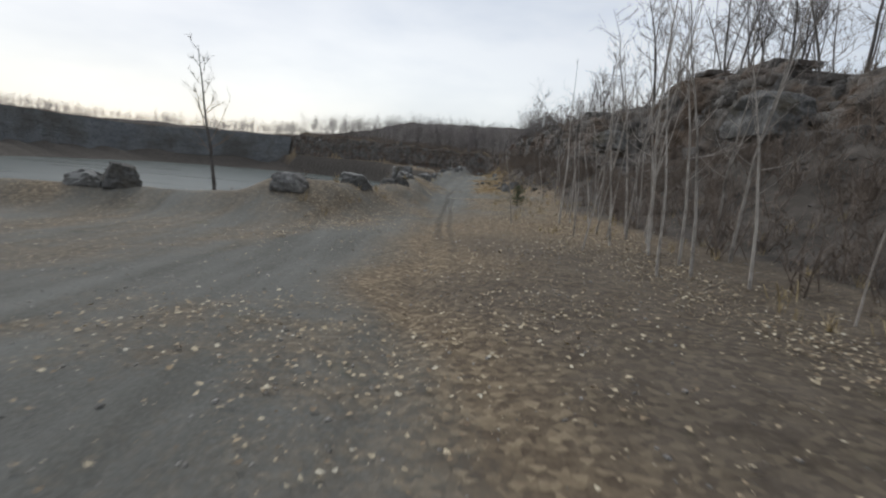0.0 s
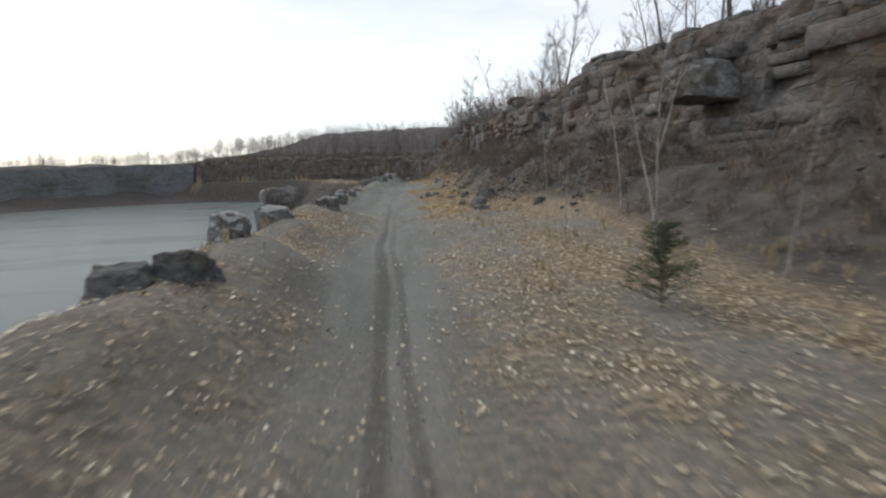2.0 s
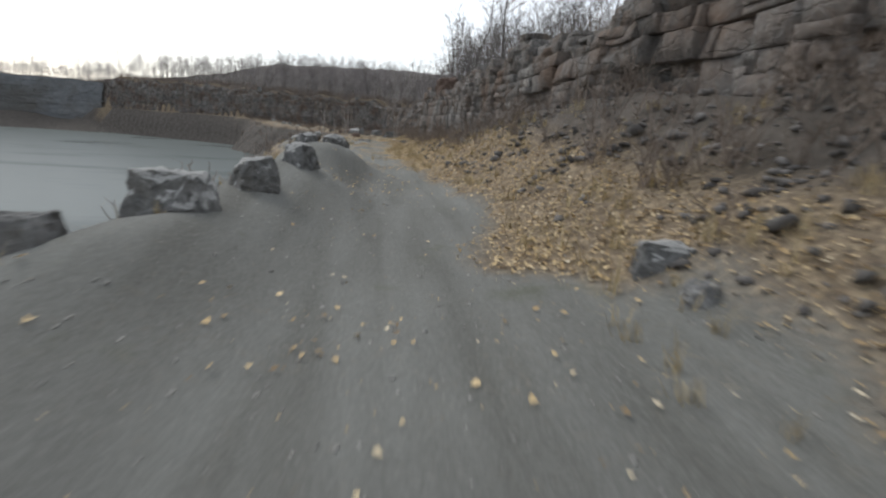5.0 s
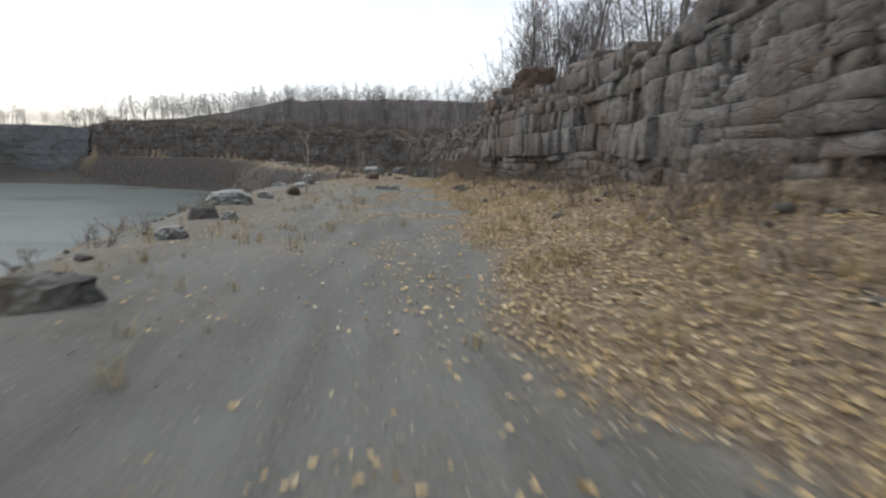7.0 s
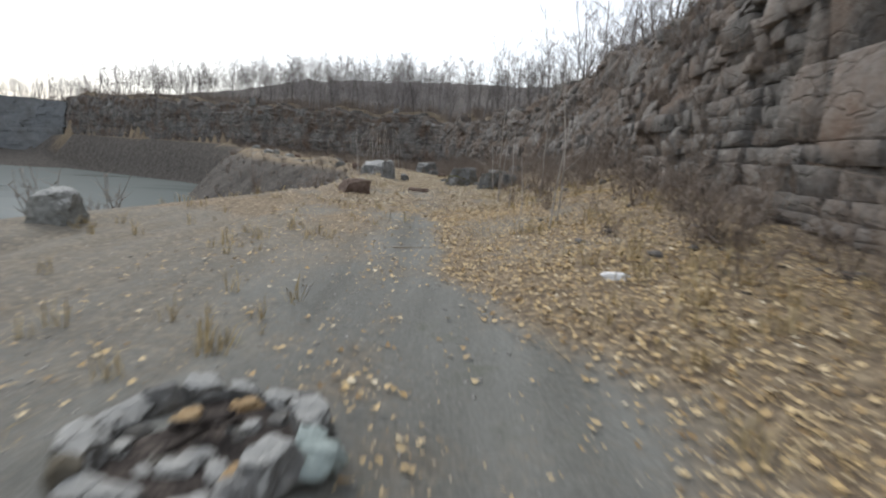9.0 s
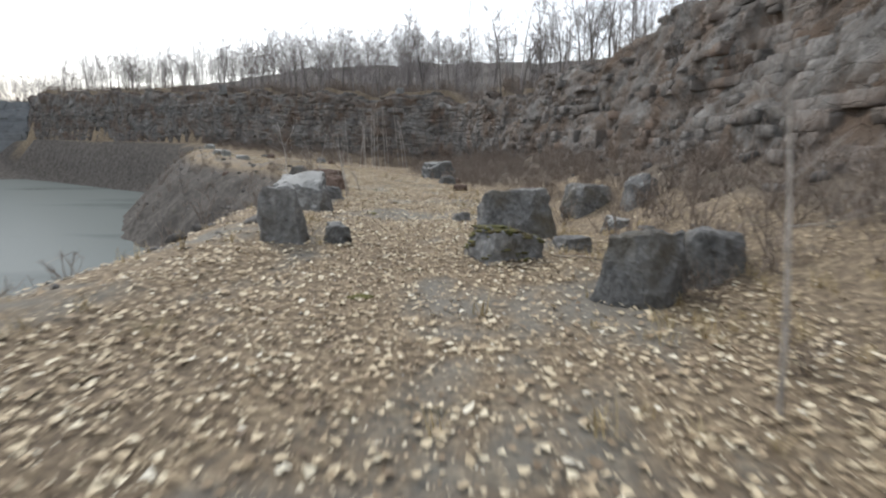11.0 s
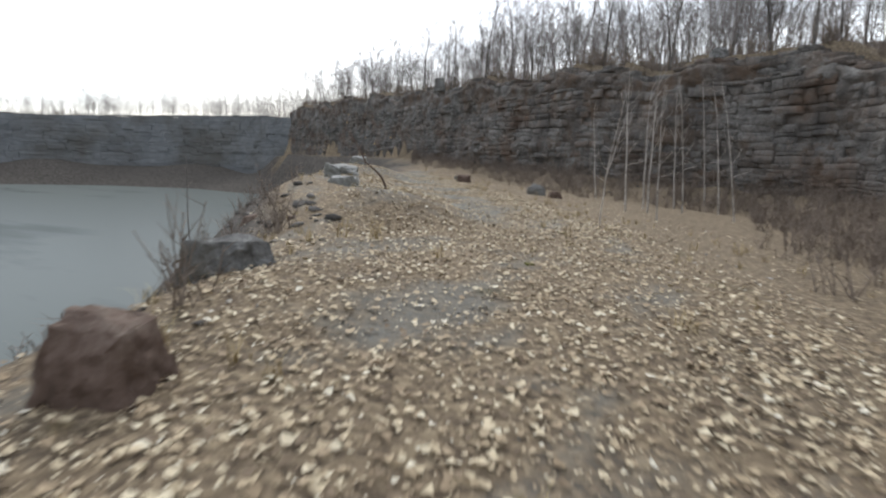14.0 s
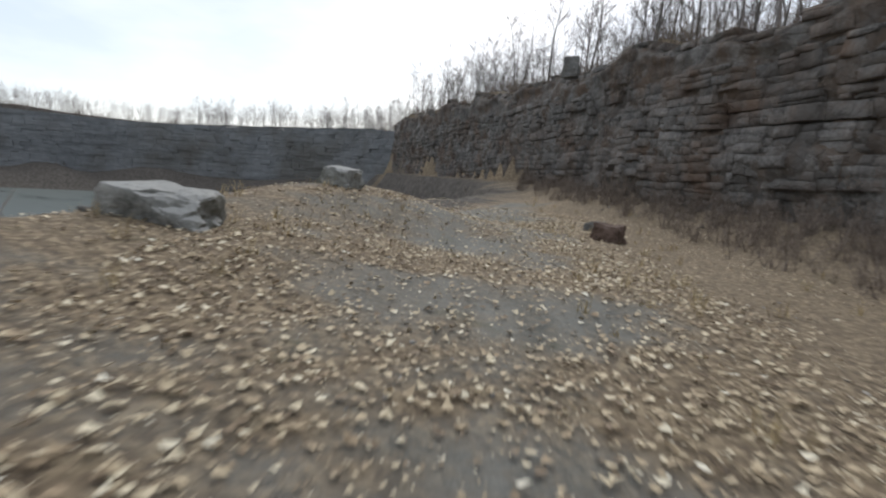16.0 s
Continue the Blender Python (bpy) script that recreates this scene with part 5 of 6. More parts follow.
for i, (a, b) in enumerate(tree_spots):
    k = kinds[i % len(kinds)]
    sc = rt.uniform(0.7, 1.15) * float(np.interp(b, (100, 140, 170), (1, 0.95, 0.95)))
    m = pose(a, b, tree_z[i], rt.normal() * 3, rt.normal() * 3, rt.uniform(0, 360)) @ Matrix.Diagonal((sc, sc, sc, 1))
    if i < len(kinds):
        k.matrix_basis = m
    else:
        c = copy_thing(k, Matrix.Identity(4))
        c.matrix_basis = m

# woods further back, on the hill and beyond the far wall
def far_tree(seed, height=5.8, r0=0.04, limbs=11, twigs=7):
    r = np.random.RandomState(seed)
    tp, trunk = stick((0, 0, -0.15), (r.normal() * 0.06, r.normal() * 0.06, 1), height, r0, r, 0.08, 4, 4, 0.1, 0.15)
    out = [trunk]
    for q in range(limbs):
        f = 0.28 + 0.7 * (q + r.rand()) / limbs
        fi = f * 4
        i = min(int(fi), 3)
        p = tp[i] + (tp[i + 1] - tp[i]) * (fi - i)
        a, ln = r.uniform(0, 6.28), height * 0.42 * (1.15 - f * 0.7) * r.uniform(0.5, 1.2)
        bp, b = stick(p, (math.cos(a), math.sin(a), r.uniform(0.3, 1.1)), ln, r0 * 0.3, r, 0.2, 2, 3, 0.4, 0.3)
        out.append(b)
        for w in range(twigs):
            g = r.uniform(0.15, 2)
            k = min(int(g), 1)
            sp = bp[k] + (bp[k + 1] - bp[k]) * (g - k)
            out.append(sliver(sp, (bp[2] - bp[0]) / ln + r.normal(size=3) * 0.8 + np.array([0, 0, 0.25]), ln * r.uniform(0.3, 0.75), 0.063 / twigs, r))
    return merge(out)


far_protos = [far_tree(560 + k) for k in range(7)] + [far_tree(570 + k, limbs=10, twigs=5) for k in range(5)]
spots, sizes = [], []
for q in range(2900):
    i = rt.randint(0, len(cs_))
    dense = float(np.interp(cy_[i], (0, 28, 34, 72, 86, 104, 112, 215), (0.8, 0.8, 0.1, 0.15, 0.5, 0.8, 1, 1)))
    o = 2.2 + 34 * rt.rand() ** 1.7
    px_, py_ = cx_[i] + cnx[i] * o, cy_[i] + cny[i] * o
    if rt.rand() < dense * (0.65 if px_ < -24 and py_ > 150 else 0.8) * (0.3 if o < 8 else 1):
        spots.append((px_, py_))
        sizes.append(rt.uniform(0.7, 1.35) * (1.05 if px_ < -24 and py_ > 150 else 1.15 if py_ > 150 else 1.1))
fx, fy, fnx, fny, fs_ = along_line(FAR_WALL, 0.5)
for q in range(3000):
    i = rt.randint(0, len(fs_))
    o = 3.0 + 26 * rt.rand() ** 1.8
    spots.append((fx[i] + fnx[i] * o, fy[i] + fny[i] * o))
    sizes.append(rt.uniform(0.45, 0.75) + (0.5 * rt.rand() if fy[i] > 204 else 0))
places = [(rt.randint(7, 12) if s < 0.76 else rt.randint(0, 7), turn_z(rt.uniform(0, 6.28), s * 1.1, s * 1.1, s), (a, b, c)) for (a, b), s, c in zip(spots, sizes, heights(spots))]
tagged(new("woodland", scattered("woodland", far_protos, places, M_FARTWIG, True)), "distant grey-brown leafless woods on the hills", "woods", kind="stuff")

# ---- birches and saplings beside the track ----
BIRCHES = "thin pale birch saplings beside the track"
birch_kinds = [tree_kind("birch_sapling", lab, BIRCHES, M_BIRCH, M_TWIG if k % 2 else M_BIRCH, height=hh, r0=rr, limbs=nl, seed=600 + k, first=0.3, spread=0.2, sub=2, twigs=2, wobble=0.05, fork=fk)
               for k, (hh, rr, nl, fk, lab) in enumerate(((3.6, 0.023, 8, 0, "thin pale birch sapling with upswept bare twigs"), (3.1, 0.019, 7, 0, "slender leafless birch sapling in fallen leaves"),
                                                          (3.8, 0.024, 9, 1, "forked pale birch with thin bare limbs"), (2.3, 0.018, 6, 0, "small whip-like birch sapling without leaves"),
                                                          (5.0, 0.032, 9, 0, "tall thin pale birch at the cliff foot")))]
birch_south = [
    (3.98, 8.4, 1.0), (3.63, 8.5, 1.05), (3.75, 11.0, 0.9), (3.2, 10.6, 0.8), (4.9, 12.4, 0.75), (4.2, 14.4, 1.0),
    (4.95, 9.5, 1.1), (4.6, 6.6, 0.6), (4.2, 9.3, 1.0), (3.6, 14.7, 1.3), (4.7, 15.5, 1.1), (4.4, 18.1, 1.2),
    (2.5, 14.75, 0.6), (3.9, 15.0, 1.0), (4.5, 11.5, 0.9), (4.9, 12.8, 1.0), (5.2, 14.2, 0.9), (4.3, 16.4, 0.9),
]
birch_middle = [
    (5.0, 17.3, 0.8), (4.6, 20.2, 0.9), (5.4, 19.0, 1.0), (4.3, 22.0, 0.8), (5.0, 23.4, 0.9), (4.1, 25.0, 0.7),
    (5.6, 26.0, 0.9), (4.7, 28.0, 0.7), (5.5, 11.2, 1.0), (4.05, 13.2, 1.1), (4.4, 7.9, 0.9), (5.8, 16.2, 0.9),
    (4.3, 12.0, 1.15), (4.0, 12.2, 1.0), (4.6, 13.0, 1.1), (3.5, 12.6, 0.9), (4.1, 10.2, 1.2), (6.82, 104.0, 0.95),
    (7.1, 104.5, 0.8), (7.1, 108.5, 0.8), (7.3, 111.0, 0.9), (7.7, 113.2, 0.9), (8.1, 116.5, 0.8), (6.9, 106.3, 0.6),
    (8.3, 110.2, 0.8),
]
birch_north = [
    (4.15, 131.3, 0.68), (3.75, 131.5, 0.66), (3.9, 133.3, 0.6), (3.9, 130.0, 0.55), (3.4, 132.6, 0.6), (2.9, 131.5, 0.6),
    (3.3, 134.2, 0.7), (1.83, 153.1, 0.9), (1.7, 158.9, 1.0), (2.4, 159.0, 1.05), (4.1, 165.4, 1.1), (2.1, 160.6, 0.95),
    (3.0, 163.6, 1.1), (3.4, 161.2, 1.0), (4.6, 162.0, 1.0), (2.9, 156.4, 0.8), (5.0, 158.8, 0.9), (1.2, 162.5, 1.0),
    (-0.4, 165.0, 0.9),
]
birch_at = birch_south + birch_middle + birch_north
birch_z = [float(q) for q in heights([(a, b) for a, b, _ in birch_at])]
for i, (a, b, sc) in enumerate(birch_at):
    k = birch_kinds[4 if i == 4 or b > 154 else i % 4]
    lean = (-3, -9 - 10 * (i % 2)) if 129 < b < 135 else (rt.normal() * 2, rt.normal() * 2 + (0 if b < 30 else 2))
    m = pose(a, b, birch_z[i], lean[0] * 0.6, lean[1], rt.uniform(-40, 40)) @ Matrix.Diagonal((sc, sc, sc, 1))
    if i < 5:
        k.matrix_basis = m
    else:
        copy_thing(k, Matrix.Identity(4)).matrix_basis = m

edge_tree = tree_kind("edge_tree", "slim leafless tree standing alone at the pit edge", "", M_BARK, M_TWIG, height=3.6, r0=0.05, limbs=14, seed=640, first=0.3, spread=0.24, sub=4, twigs=3)
edge_tree.matrix_basis = pose(-4.4, 14.7, float(sheet_z(-4.4, 14.7)), 0, 3, 0)
white_tree = tree_kind("white_birch", "bare white birch with drooping limbs at the pit edge", "", M_BIRCH, M_BIRCH, height=3.0, r0=0.045, limbs=12, seed=641, first=0.35, spread=0.3, sub=3, twigs=2, wobble=0.03)
white_tree.matrix_basis = pose(0.05, 95.7, float(sheet_z(0.05, 95.7)), 0, 2, 0)
# dead sapling bent over the bank, a few leaves still on its twigs
snag = thing("dead_sapling", "crooked dead sapling bent over the bank with a few leaves", "tree")
rg = np.random.RandomState(642)
spine = np.array([(0, 0, -0.15), (-0.05, -0.01, 0.12), (-0.12, -0.04, 0.27), (-0.26, -0.1, 0.43), (-0.42, -0.19, 0.56), (-0.53, -0.23, 0.78), (-0.63, -0.26, 0.99), (-0.84, -0.35, 1.28), (-0.8, -0.29, 1.6)])
part_mesh("trunk", mesh_fast("trunk", *tube(spine, np.linspace(0.026, 0.005, len(spine)), 7), M_RUST, True), snag)
part_mesh("branch", mesh_fast("branch", *tube([(-0.55, -0.24, 0.85), (-0.47, -0.14, 1.13), (-0.27, -0.03, 1.0), (-0.02, 0.16, 1.15)], [0.008, 0.006, 0.005, 0.003], 5), M_RUST, True), snag)
part_mesh("branch", mesh_fast("branch", *tube([(-0.42, -0.19, 0.56), (-0.56, -0.2, 0.6), (-0.72, -0.16, 0.58)], [0.009, 0.006, 0.003], 5), M_RUST, True), snag)
for k in range(4):
    p = spine[4 + k]
    d = np.array([rg.normal() * 0.6, rg.normal() * 0.6, rg.uniform(0.2, 1.0)])
    part_mesh("twig", mesh_fast("twig", *stick(p, d, rg.uniform(0.25, 0.45), 0.005, rg, 0.15, 4, 4, 0.1, 0.4)[1], M_RUST, True), snag)
snag.matrix_basis = pose(-2.19, 149.66, float(sheet_z(-2.19, 149.66)))
for k, (x, y, hh, lean, lab) in enumerate(((2.0, 135.7, 2.5, -4, "bare pale sapling with wide crooked limbs beside a boulder"), (1.9, 131.2, 2.7, -8, "bare pale sapling growing on the bank of the pit"))):
    st = tree_kind("bank_birch", lab, "bare saplings on the bank", M_BIRCH, M_BIRCH, height=hh, r0=0.024, limbs=11, seed=650 + k, first=0.22, spread=0.42, sub=3, twigs=2, wobble=0.09)
    st.matrix_basis = pose(x, y, float(sheet_z(x, y)), 0, lean, 30 * k)
bank_tree = tree_kind("bank_sapling", "lone thin sapling growing on the bank below", "", M_BARK, M_TWIG, height=3.2, r0=0.03, limbs=6, seed=643, first=0.5, spread=0.14, sub=1, twigs=1, wobble=0.03)
bank_tree.matrix_basis = pose(-9.5, 150.6, float(sheet_z(-9.5, 150.6)), 0, 2, 0)

# ---- brush, dry grass and fallen leaves ----
rb = np.random.RandomState(71)


def shrub_proto(seed, stems, h):
    r = np.random.RandomState(seed)
    out = []
    for q in range(stems):
        a = r.uniform(0, 6.28)
        hh = h * r.uniform(0.5, 1.1)
        p, t = stick((r.normal() * 0.08, r.normal() * 0.08, -0.03), (math.cos(a) * 0.45, math.sin(a) * 0.45, 1), hh, 0.009, r, 0.15, 2, 3, 0.1, 0.4)
        out.append(t)
        for w in range(6):
            k = r.rand() * 1.99
            q0 = p[int(k)] + (p[int(k) + 1] - p[int(k)]) * (k % 1)
            out.append(sliver(q0, (r.normal(), r.normal(), r.uniform(0.3, 1.4)), hh * r.uniform(0.2, 0.5), 0.0055, r))
    return merge(out)


SHRUBS = [shrub_proto(700 + k, 7 + k % 3, 0.55 + 0.12 * (k % 4)) for k in range(6)] + [shrub_proto(710 + k, 4, 0.7) for k in range(4)]
n = 15000
bx_, by_ = rb.uniform(-26, 14, n * 3), rb.uniform(2, 192, n * 3)
cd_, ed_, td_ = line_frame(CLIFF, bx_, by_)[1], line_frame(EDGE, bx_, by_)[1], line_frame(TRACK, bx_, by_)[1]
want = np.interp(by_, (0, 12, 20, 26, 34, 48, 60, 85, 104, 110, 135, 150, 165, 175, 190), (4.0, 4.8, 3.6, 2.2, 2.0, 1.5, 1.6, 1.8, 1.6, 2.8, 3.4, 6.2, 4.6, 2.0, 1.6))
keep_ = (cd_ > -8) & (cd_ < 0.2) & (rb.rand(len(bx_)) < np.interp(by_, (20, 26, 30, 43, 49, 80, 104, 109, 130, 142), (1.0, 0.7, 0.7, 0.7, 0.5, 0.3, 0.5, 0.6, 0.6, 1.0)) * smooth(-want - 0.8, -want * 0.45, cd_)) & (td_ > 1.7)
keep_ |= (ed_ > -5) & (ed_ < 0.4) & (rb.rand(len(bx_)) < np.interp(by_, (30, 60, 75, 120), (0.07, 0.02, 0.05, 0.09)))
keep_ |= (cd_ > 0.9) & (cd_ < 4.2) & (rb.rand(len(bx_)) < 0.55)
bx_, by_ = bx_[keep_], by_[keep_]
bz_ = sheet_z(bx_, by_)
brush = [(rb.randint(0, 6), turn_z(rb.uniform(0, 6.28), s, s, s * rb.uniform(0.7, 1.2)), (a, b, c)) for a, b, c, s in zip(bx_, by_, bz_, rb.uniform(0.6, 1.35, len(bx_)))]
# brush rooted on the ledges of the near face
for q in range(3000):
    i = rb.randint(20, len(cs_) - 1)
    if rb.rand() > np.interp(cy_[i], (0, 30, 36, 100, 108, 152, 160, 217), (0.75, 0.75, 0.2, 0.25, 1, 1, 0.3, 0.2)):
        continue
    f_ = rb.rand()
    zl, zt = max(cliff_low(cs_[i]) + 0.4, -1.0), float(cliff_top(cs_[i])) - 0.3
    o_ = float(face_lean(cs_[i])) * f_ - 0.12
    s_ = rb.uniform(0.45, 1.0)
    brush.append((rb.randint(0, 6), turn_z(rb.uniform(0, 6.28), s_, s_, s_ * 0.8), (cx_[i] + cnx[i] * o_, cy_[i] + cny[i] * o_, zl + (zt - zl) * f_)))
# thickets on the hill tops
for line, y0, n_, grow in ((CLIFF, 100, 2600, 2.2), (FAR_WALL, -60, 2000, 2.7)):
    tx_, ty_, tnx, tny, _ = along_line(line, 0.5)
    pick = rb.choice(np.nonzero(ty_ > y0)[0], n_)
    o_ = (2.0 if line is CLIFF else 4.0) + 14 * rb.rand(n_) ** 1.6
    hx, hy = tx_[pick] + tnx[pick] * o_, ty_[pick] + tny[pick] * o_
    brush += [(rb.randint(6, 10), turn_z(rb.uniform(0, 6.28), s, s, s * 0.8), (a, b, c)) for a, b, c, s in zip(hx, hy, sheet_z(hx, hy), grow * rb.uniform(0.6, 1.2, n_))]
tagged(new("brush", scattered("brush", SHRUBS, brush, M_TWIG)), "brown leafless brush along the cliff foot", "brush", kind="stuff")


def tuft_proto(seed, blades=12):
    r = np.random.RandomState(seed)
    V, T = [], []
    for q in range(blades):
        a, h, w = r.uniform(0, 6.28), r.uniform(0.12, 0.34), r.uniform(0.003, 0.006)
        lean = r.uniform(0.1, 0.9)
        o = np.array([r.normal() * 0.04, r.normal() * 0.04, 0])
        d, s = np.array([math.cos(a), math.sin(a), 0]), np.array([-math.sin(a), math.cos(a), 0])
        k = len(V)
        mid, tip = o + d * lean * h * 0.4 + [0, 0, h * 0.62], o + d * lean * h + [0, 0, h * (1 - 0.35 * lean)]
        V += [o - s * w, o + s * w, mid - s * w * 0.8, mid + s * w * 0.8, tip]
        T += [(k, k + 1, k + 3), (k, k + 3, k + 2), (k + 2, k + 3, k + 4)]
    return np.array(V), np.array(T)


M_GRASS = material("dry_straw_grass", [(0.2, 0.15, 0.075), (0.36, 0.28, 0.15), (0.48, 0.39, 0.23)], 2.0, 0.85, 0.0, 4, jitter=0.3, island=True)
TUFTS = [tuft_proto(720 + k) for k in range(5)]
gx_, gy_ = rb.uniform(-16, 10, 60000), rb.uniform(4, 178, 60000)
u_, e_, c_ = line_frame(TRACK, gx_, gy_)[1], line_frame(EDGE, gx_, gy_)[1], line_frame(CLIFF, gx_, gy_)[1]
pat = np.clip(0.3 + 0.9 * waves(gx_, gy_, 2.6, 41), 0, 1)
kg = (e_ > -1.0) & (c_ < -0.4) & ((np.abs(u_) > 1.5) | (gy_ > 60)) & ((gy_ > 13) | (u_ > 3)) & (rb.rand(len(gx_)) < pat * np.where(np.abs(u_) > 1.2, np.where((u_ > 1.5) & (gy_ > 45) & (gy_ < 136), 1.6, 0.5), 0.03) * np.interp(gy_, (0, 12, 30, 105, 125, 178), (0.15, 0.6, 0.9, 0.8, 0.45, 0.4)) * (1 - smooth(4.2, 7, np.abs(u_))))
gx_, gy_ = gx_[kg], gy_[kg]
tuf = [(rb.randint(0, 5), turn_z(rb.uniform(0, 6.28), s, s, s * 0.8), (a, b, c)) for a, b, c, s in zip(gx_, gy_, sheet_z(gx_, gy_), rb.uniform(0.5, 1.2, len(gx_)))]
tagged(new("dry_grass", scattered("dry_grass", TUFTS, tuf, M_GRASS)), "tufts of straw-coloured dry grass", "grass", kind="stuff")


def leaf_material(name, stops):
    m = bpy.data.materials.new(name)
    m.use_nodes = True
    nt = m.node_tree
    b = nt.nodes["Principled BSDF"]
    b.inputs["Roughness"].default_value, b.inputs["Specular IOR Level"].default_value = 0.7, 0.3
    g, r, nz = nt.nodes.new("ShaderNodeNewGeometry"), nt.nodes.new("ShaderNodeValToRGB"), nt.nodes.new("ShaderNodeTexNoise")
    nz.inputs["Scale"].default_value, nz.inputs["Detail"].default_value = 30, 3
    while len(r.color_ramp.elements) < len(stops):
        r.color_ramp.elements.new(0.5)
    for e, (p, c) in zip(r.color_ramp.elements, stops):
        e.position, e.color = p, (*c, 1)
    mx = nt.nodes.new("ShaderNodeMix")
    mx.data_type, mx.blend_type = "RGBA", "MULTIPLY"
    mx.inputs[0].default_value = 0.3
    nt.links.new(g.outputs["Random Per Island"], r.inputs[0])
    nt.links.new(g.outputs["Position"], nz.inputs[0])
    nt.links.new(r.outputs[0], mx.inputs[6])
    nt.links.new(nz.outputs[0], mx.inputs[7])
    nt.links.new(mx.outputs[2], b.inputs["Base Color"])
    return m


M_LEAF_GOLD = leaf_material("golden_fallen_leaves", ((0.0, (0.2, 0.128, 0.06)), (0.2, (0.42, 0.285, 0.133)), (0.45, (0.58, 0.413, 0.194)), (0.75, (0.68, 0.508, 0.267)), (0.92, (0.74, 0.589, 0.353)), (1.0, (0.78, 0.684, 0.499))))
M_LEAF_TAN = leaf_material("tan_fallen_leaves", ((0.0, (0.16, 0.115, 0.075)), (0.25, (0.36, 0.27, 0.17)), (0.5, (0.54, 0.435, 0.285)), (0.8, (0.66, 0.56, 0.385)), (0.94, (0.76, 0.68, 0.5)), (1.0, (0.8, 0.75, 0.61))))


def leaf_proto(seed, lobes):
    """A curled leaf: a lobed outline round a raised middle."""
    r = np.random.RandomState(seed)
    n = lobes * 2
    a = np.arange(n) * 2 * math.pi / n + r.uniform(-0.15, 0.15, n)
    rad = np.where(np.arange(n) % 2 == 0, r.uniform(0.42, 0.58, n), r.uniform(0.24, 0.36, n))
    fold = r.uniform(0, 6.28)
    z = 0.22 * np.abs(np.cos(a - fold)) * rad * r.uniform(0.4, 1.6) + r.uniform(0, 0.12, n)
    v = np.concatenate([np.stack([rad * np.cos(a), rad * np.sin(a) * 0.85, z], -1), [[0, 0, 0.02]]])
    return v, np.array([(i, (i + 1) % n, n) for i in range(n)])


LEAVES = [leaf_proto(740 + k, 3) for k in range(8)] + [leaf_proto(760 + k, 2) for k in range(4)]


def leaf_fall(name, label, count, y0, y1, seed, mat, size, lo=-5.0, hi=6.0, thick=(-2.8, 3.6)):
    r = np.random.RandomState(seed)
    lx, ly, lnx, lny, ls = along_line(TRACK, 0.5)
    i0, i1 = np.searchsorted(ly, (y0, y1))
    at = r.randint(i0, min(i1, len(ls) - 2), count) + r.rand(count)
    u = np.where(r.rand(count) < 0.65, r.uniform(*thick, count), r.uniform(lo, hi, count))
    f = lambda a: np.interp(at, np.arange(len(a)), a)
    x, y = f(lx) + f(lnx) * u, f(ly) + f(lny) * u
    m = r.rand(count) < bilinear(LITTER, x, y)
    x, y, u = x[m], y[m], u[m]
    z = sheet_z(x, y)
    k = len(x)
    near = np.abs(u) < 3.2
    kind = np.where(near, r.randint(0, 8, k), r.randint(8, 12, k))
    s = size[0] + (size[1] - size[0]) * r.rand(k) ** 2.8
    a, tx, ty = r.uniform(0, 6.28, k), r.normal(0, 0.2, k), r.normal(0, 0.2, k)
    M = np.zeros((k, 3, 3))
    M[:, 0, 0], M[:, 0, 1], M[:, 1, 0], M[:, 1, 1], M[:, 2, 2] = np.cos(a), -np.sin(a), np.sin(a), np.cos(a), 1
    M[:, 2, 0], M[:, 2, 1] = tx, ty
    M *= s[:, None, None]
    at = np.stack([x, y, z + 0.012 + 0.02 * r.rand(k)], -1)
    V, T, base = [], [], 0
    for q, (pv, pt) in enumerate(LEAVES):
        sel = kind == q
        c = int(sel.sum())
        if not c:
            continue
        V.append((np.einsum("nij,vj->nvi", M[sel], pv) + at[sel][:, None]).reshape(-1, 3))
        T.append((pt[None] + base + len(pv) * np.arange(c)[:, None, None]).reshape(-1, 3))
        base += c * len(pv)
    tagged(new(name, mesh_fast(name, np.concatenate(V), np.concatenate(T), mat)), label, "leaves", kind="stuff")


leaf_fall("fallen_leaves", "pale and brown leaves scattered on dark gravel", 170000, 1, 30, 81, M_LEAF_TAN, (0.013, 0.055), -8, 6)
leaf_fall("golden_leaves", "golden brown leaves drifted beside the gravel track", 340000, 30, 110, 82, M_LEAF_GOLD, (0.018, 0.075), -3.5, 5.5, (-1.0, 4.4))
leaf_fall("leaf_carpet", "thick carpet of tan fallen leaves on the track", 250000, 109, 172, 83, M_LEAF_TAN, (0.022, 0.1), -6, 6.5)

for q, p in enumerate(((-0.8, -0.29, 1.58), (-0.82, -0.33, 1.4), (-0.47, -0.14, 1.1), (-0.3, -0.05, 0.98), (-0.02, 0.16, 1.12))):
    pv, pt = LEAVES[8 + q % 4]
    part_mesh("leaf", mesh_fast("leaf", pv * 0.06, pt, M_LEAF_GOLD), snag, m=Matrix.Translation(p) @ pose(0, 0, 0, 70, 20 * q, 50 * q))

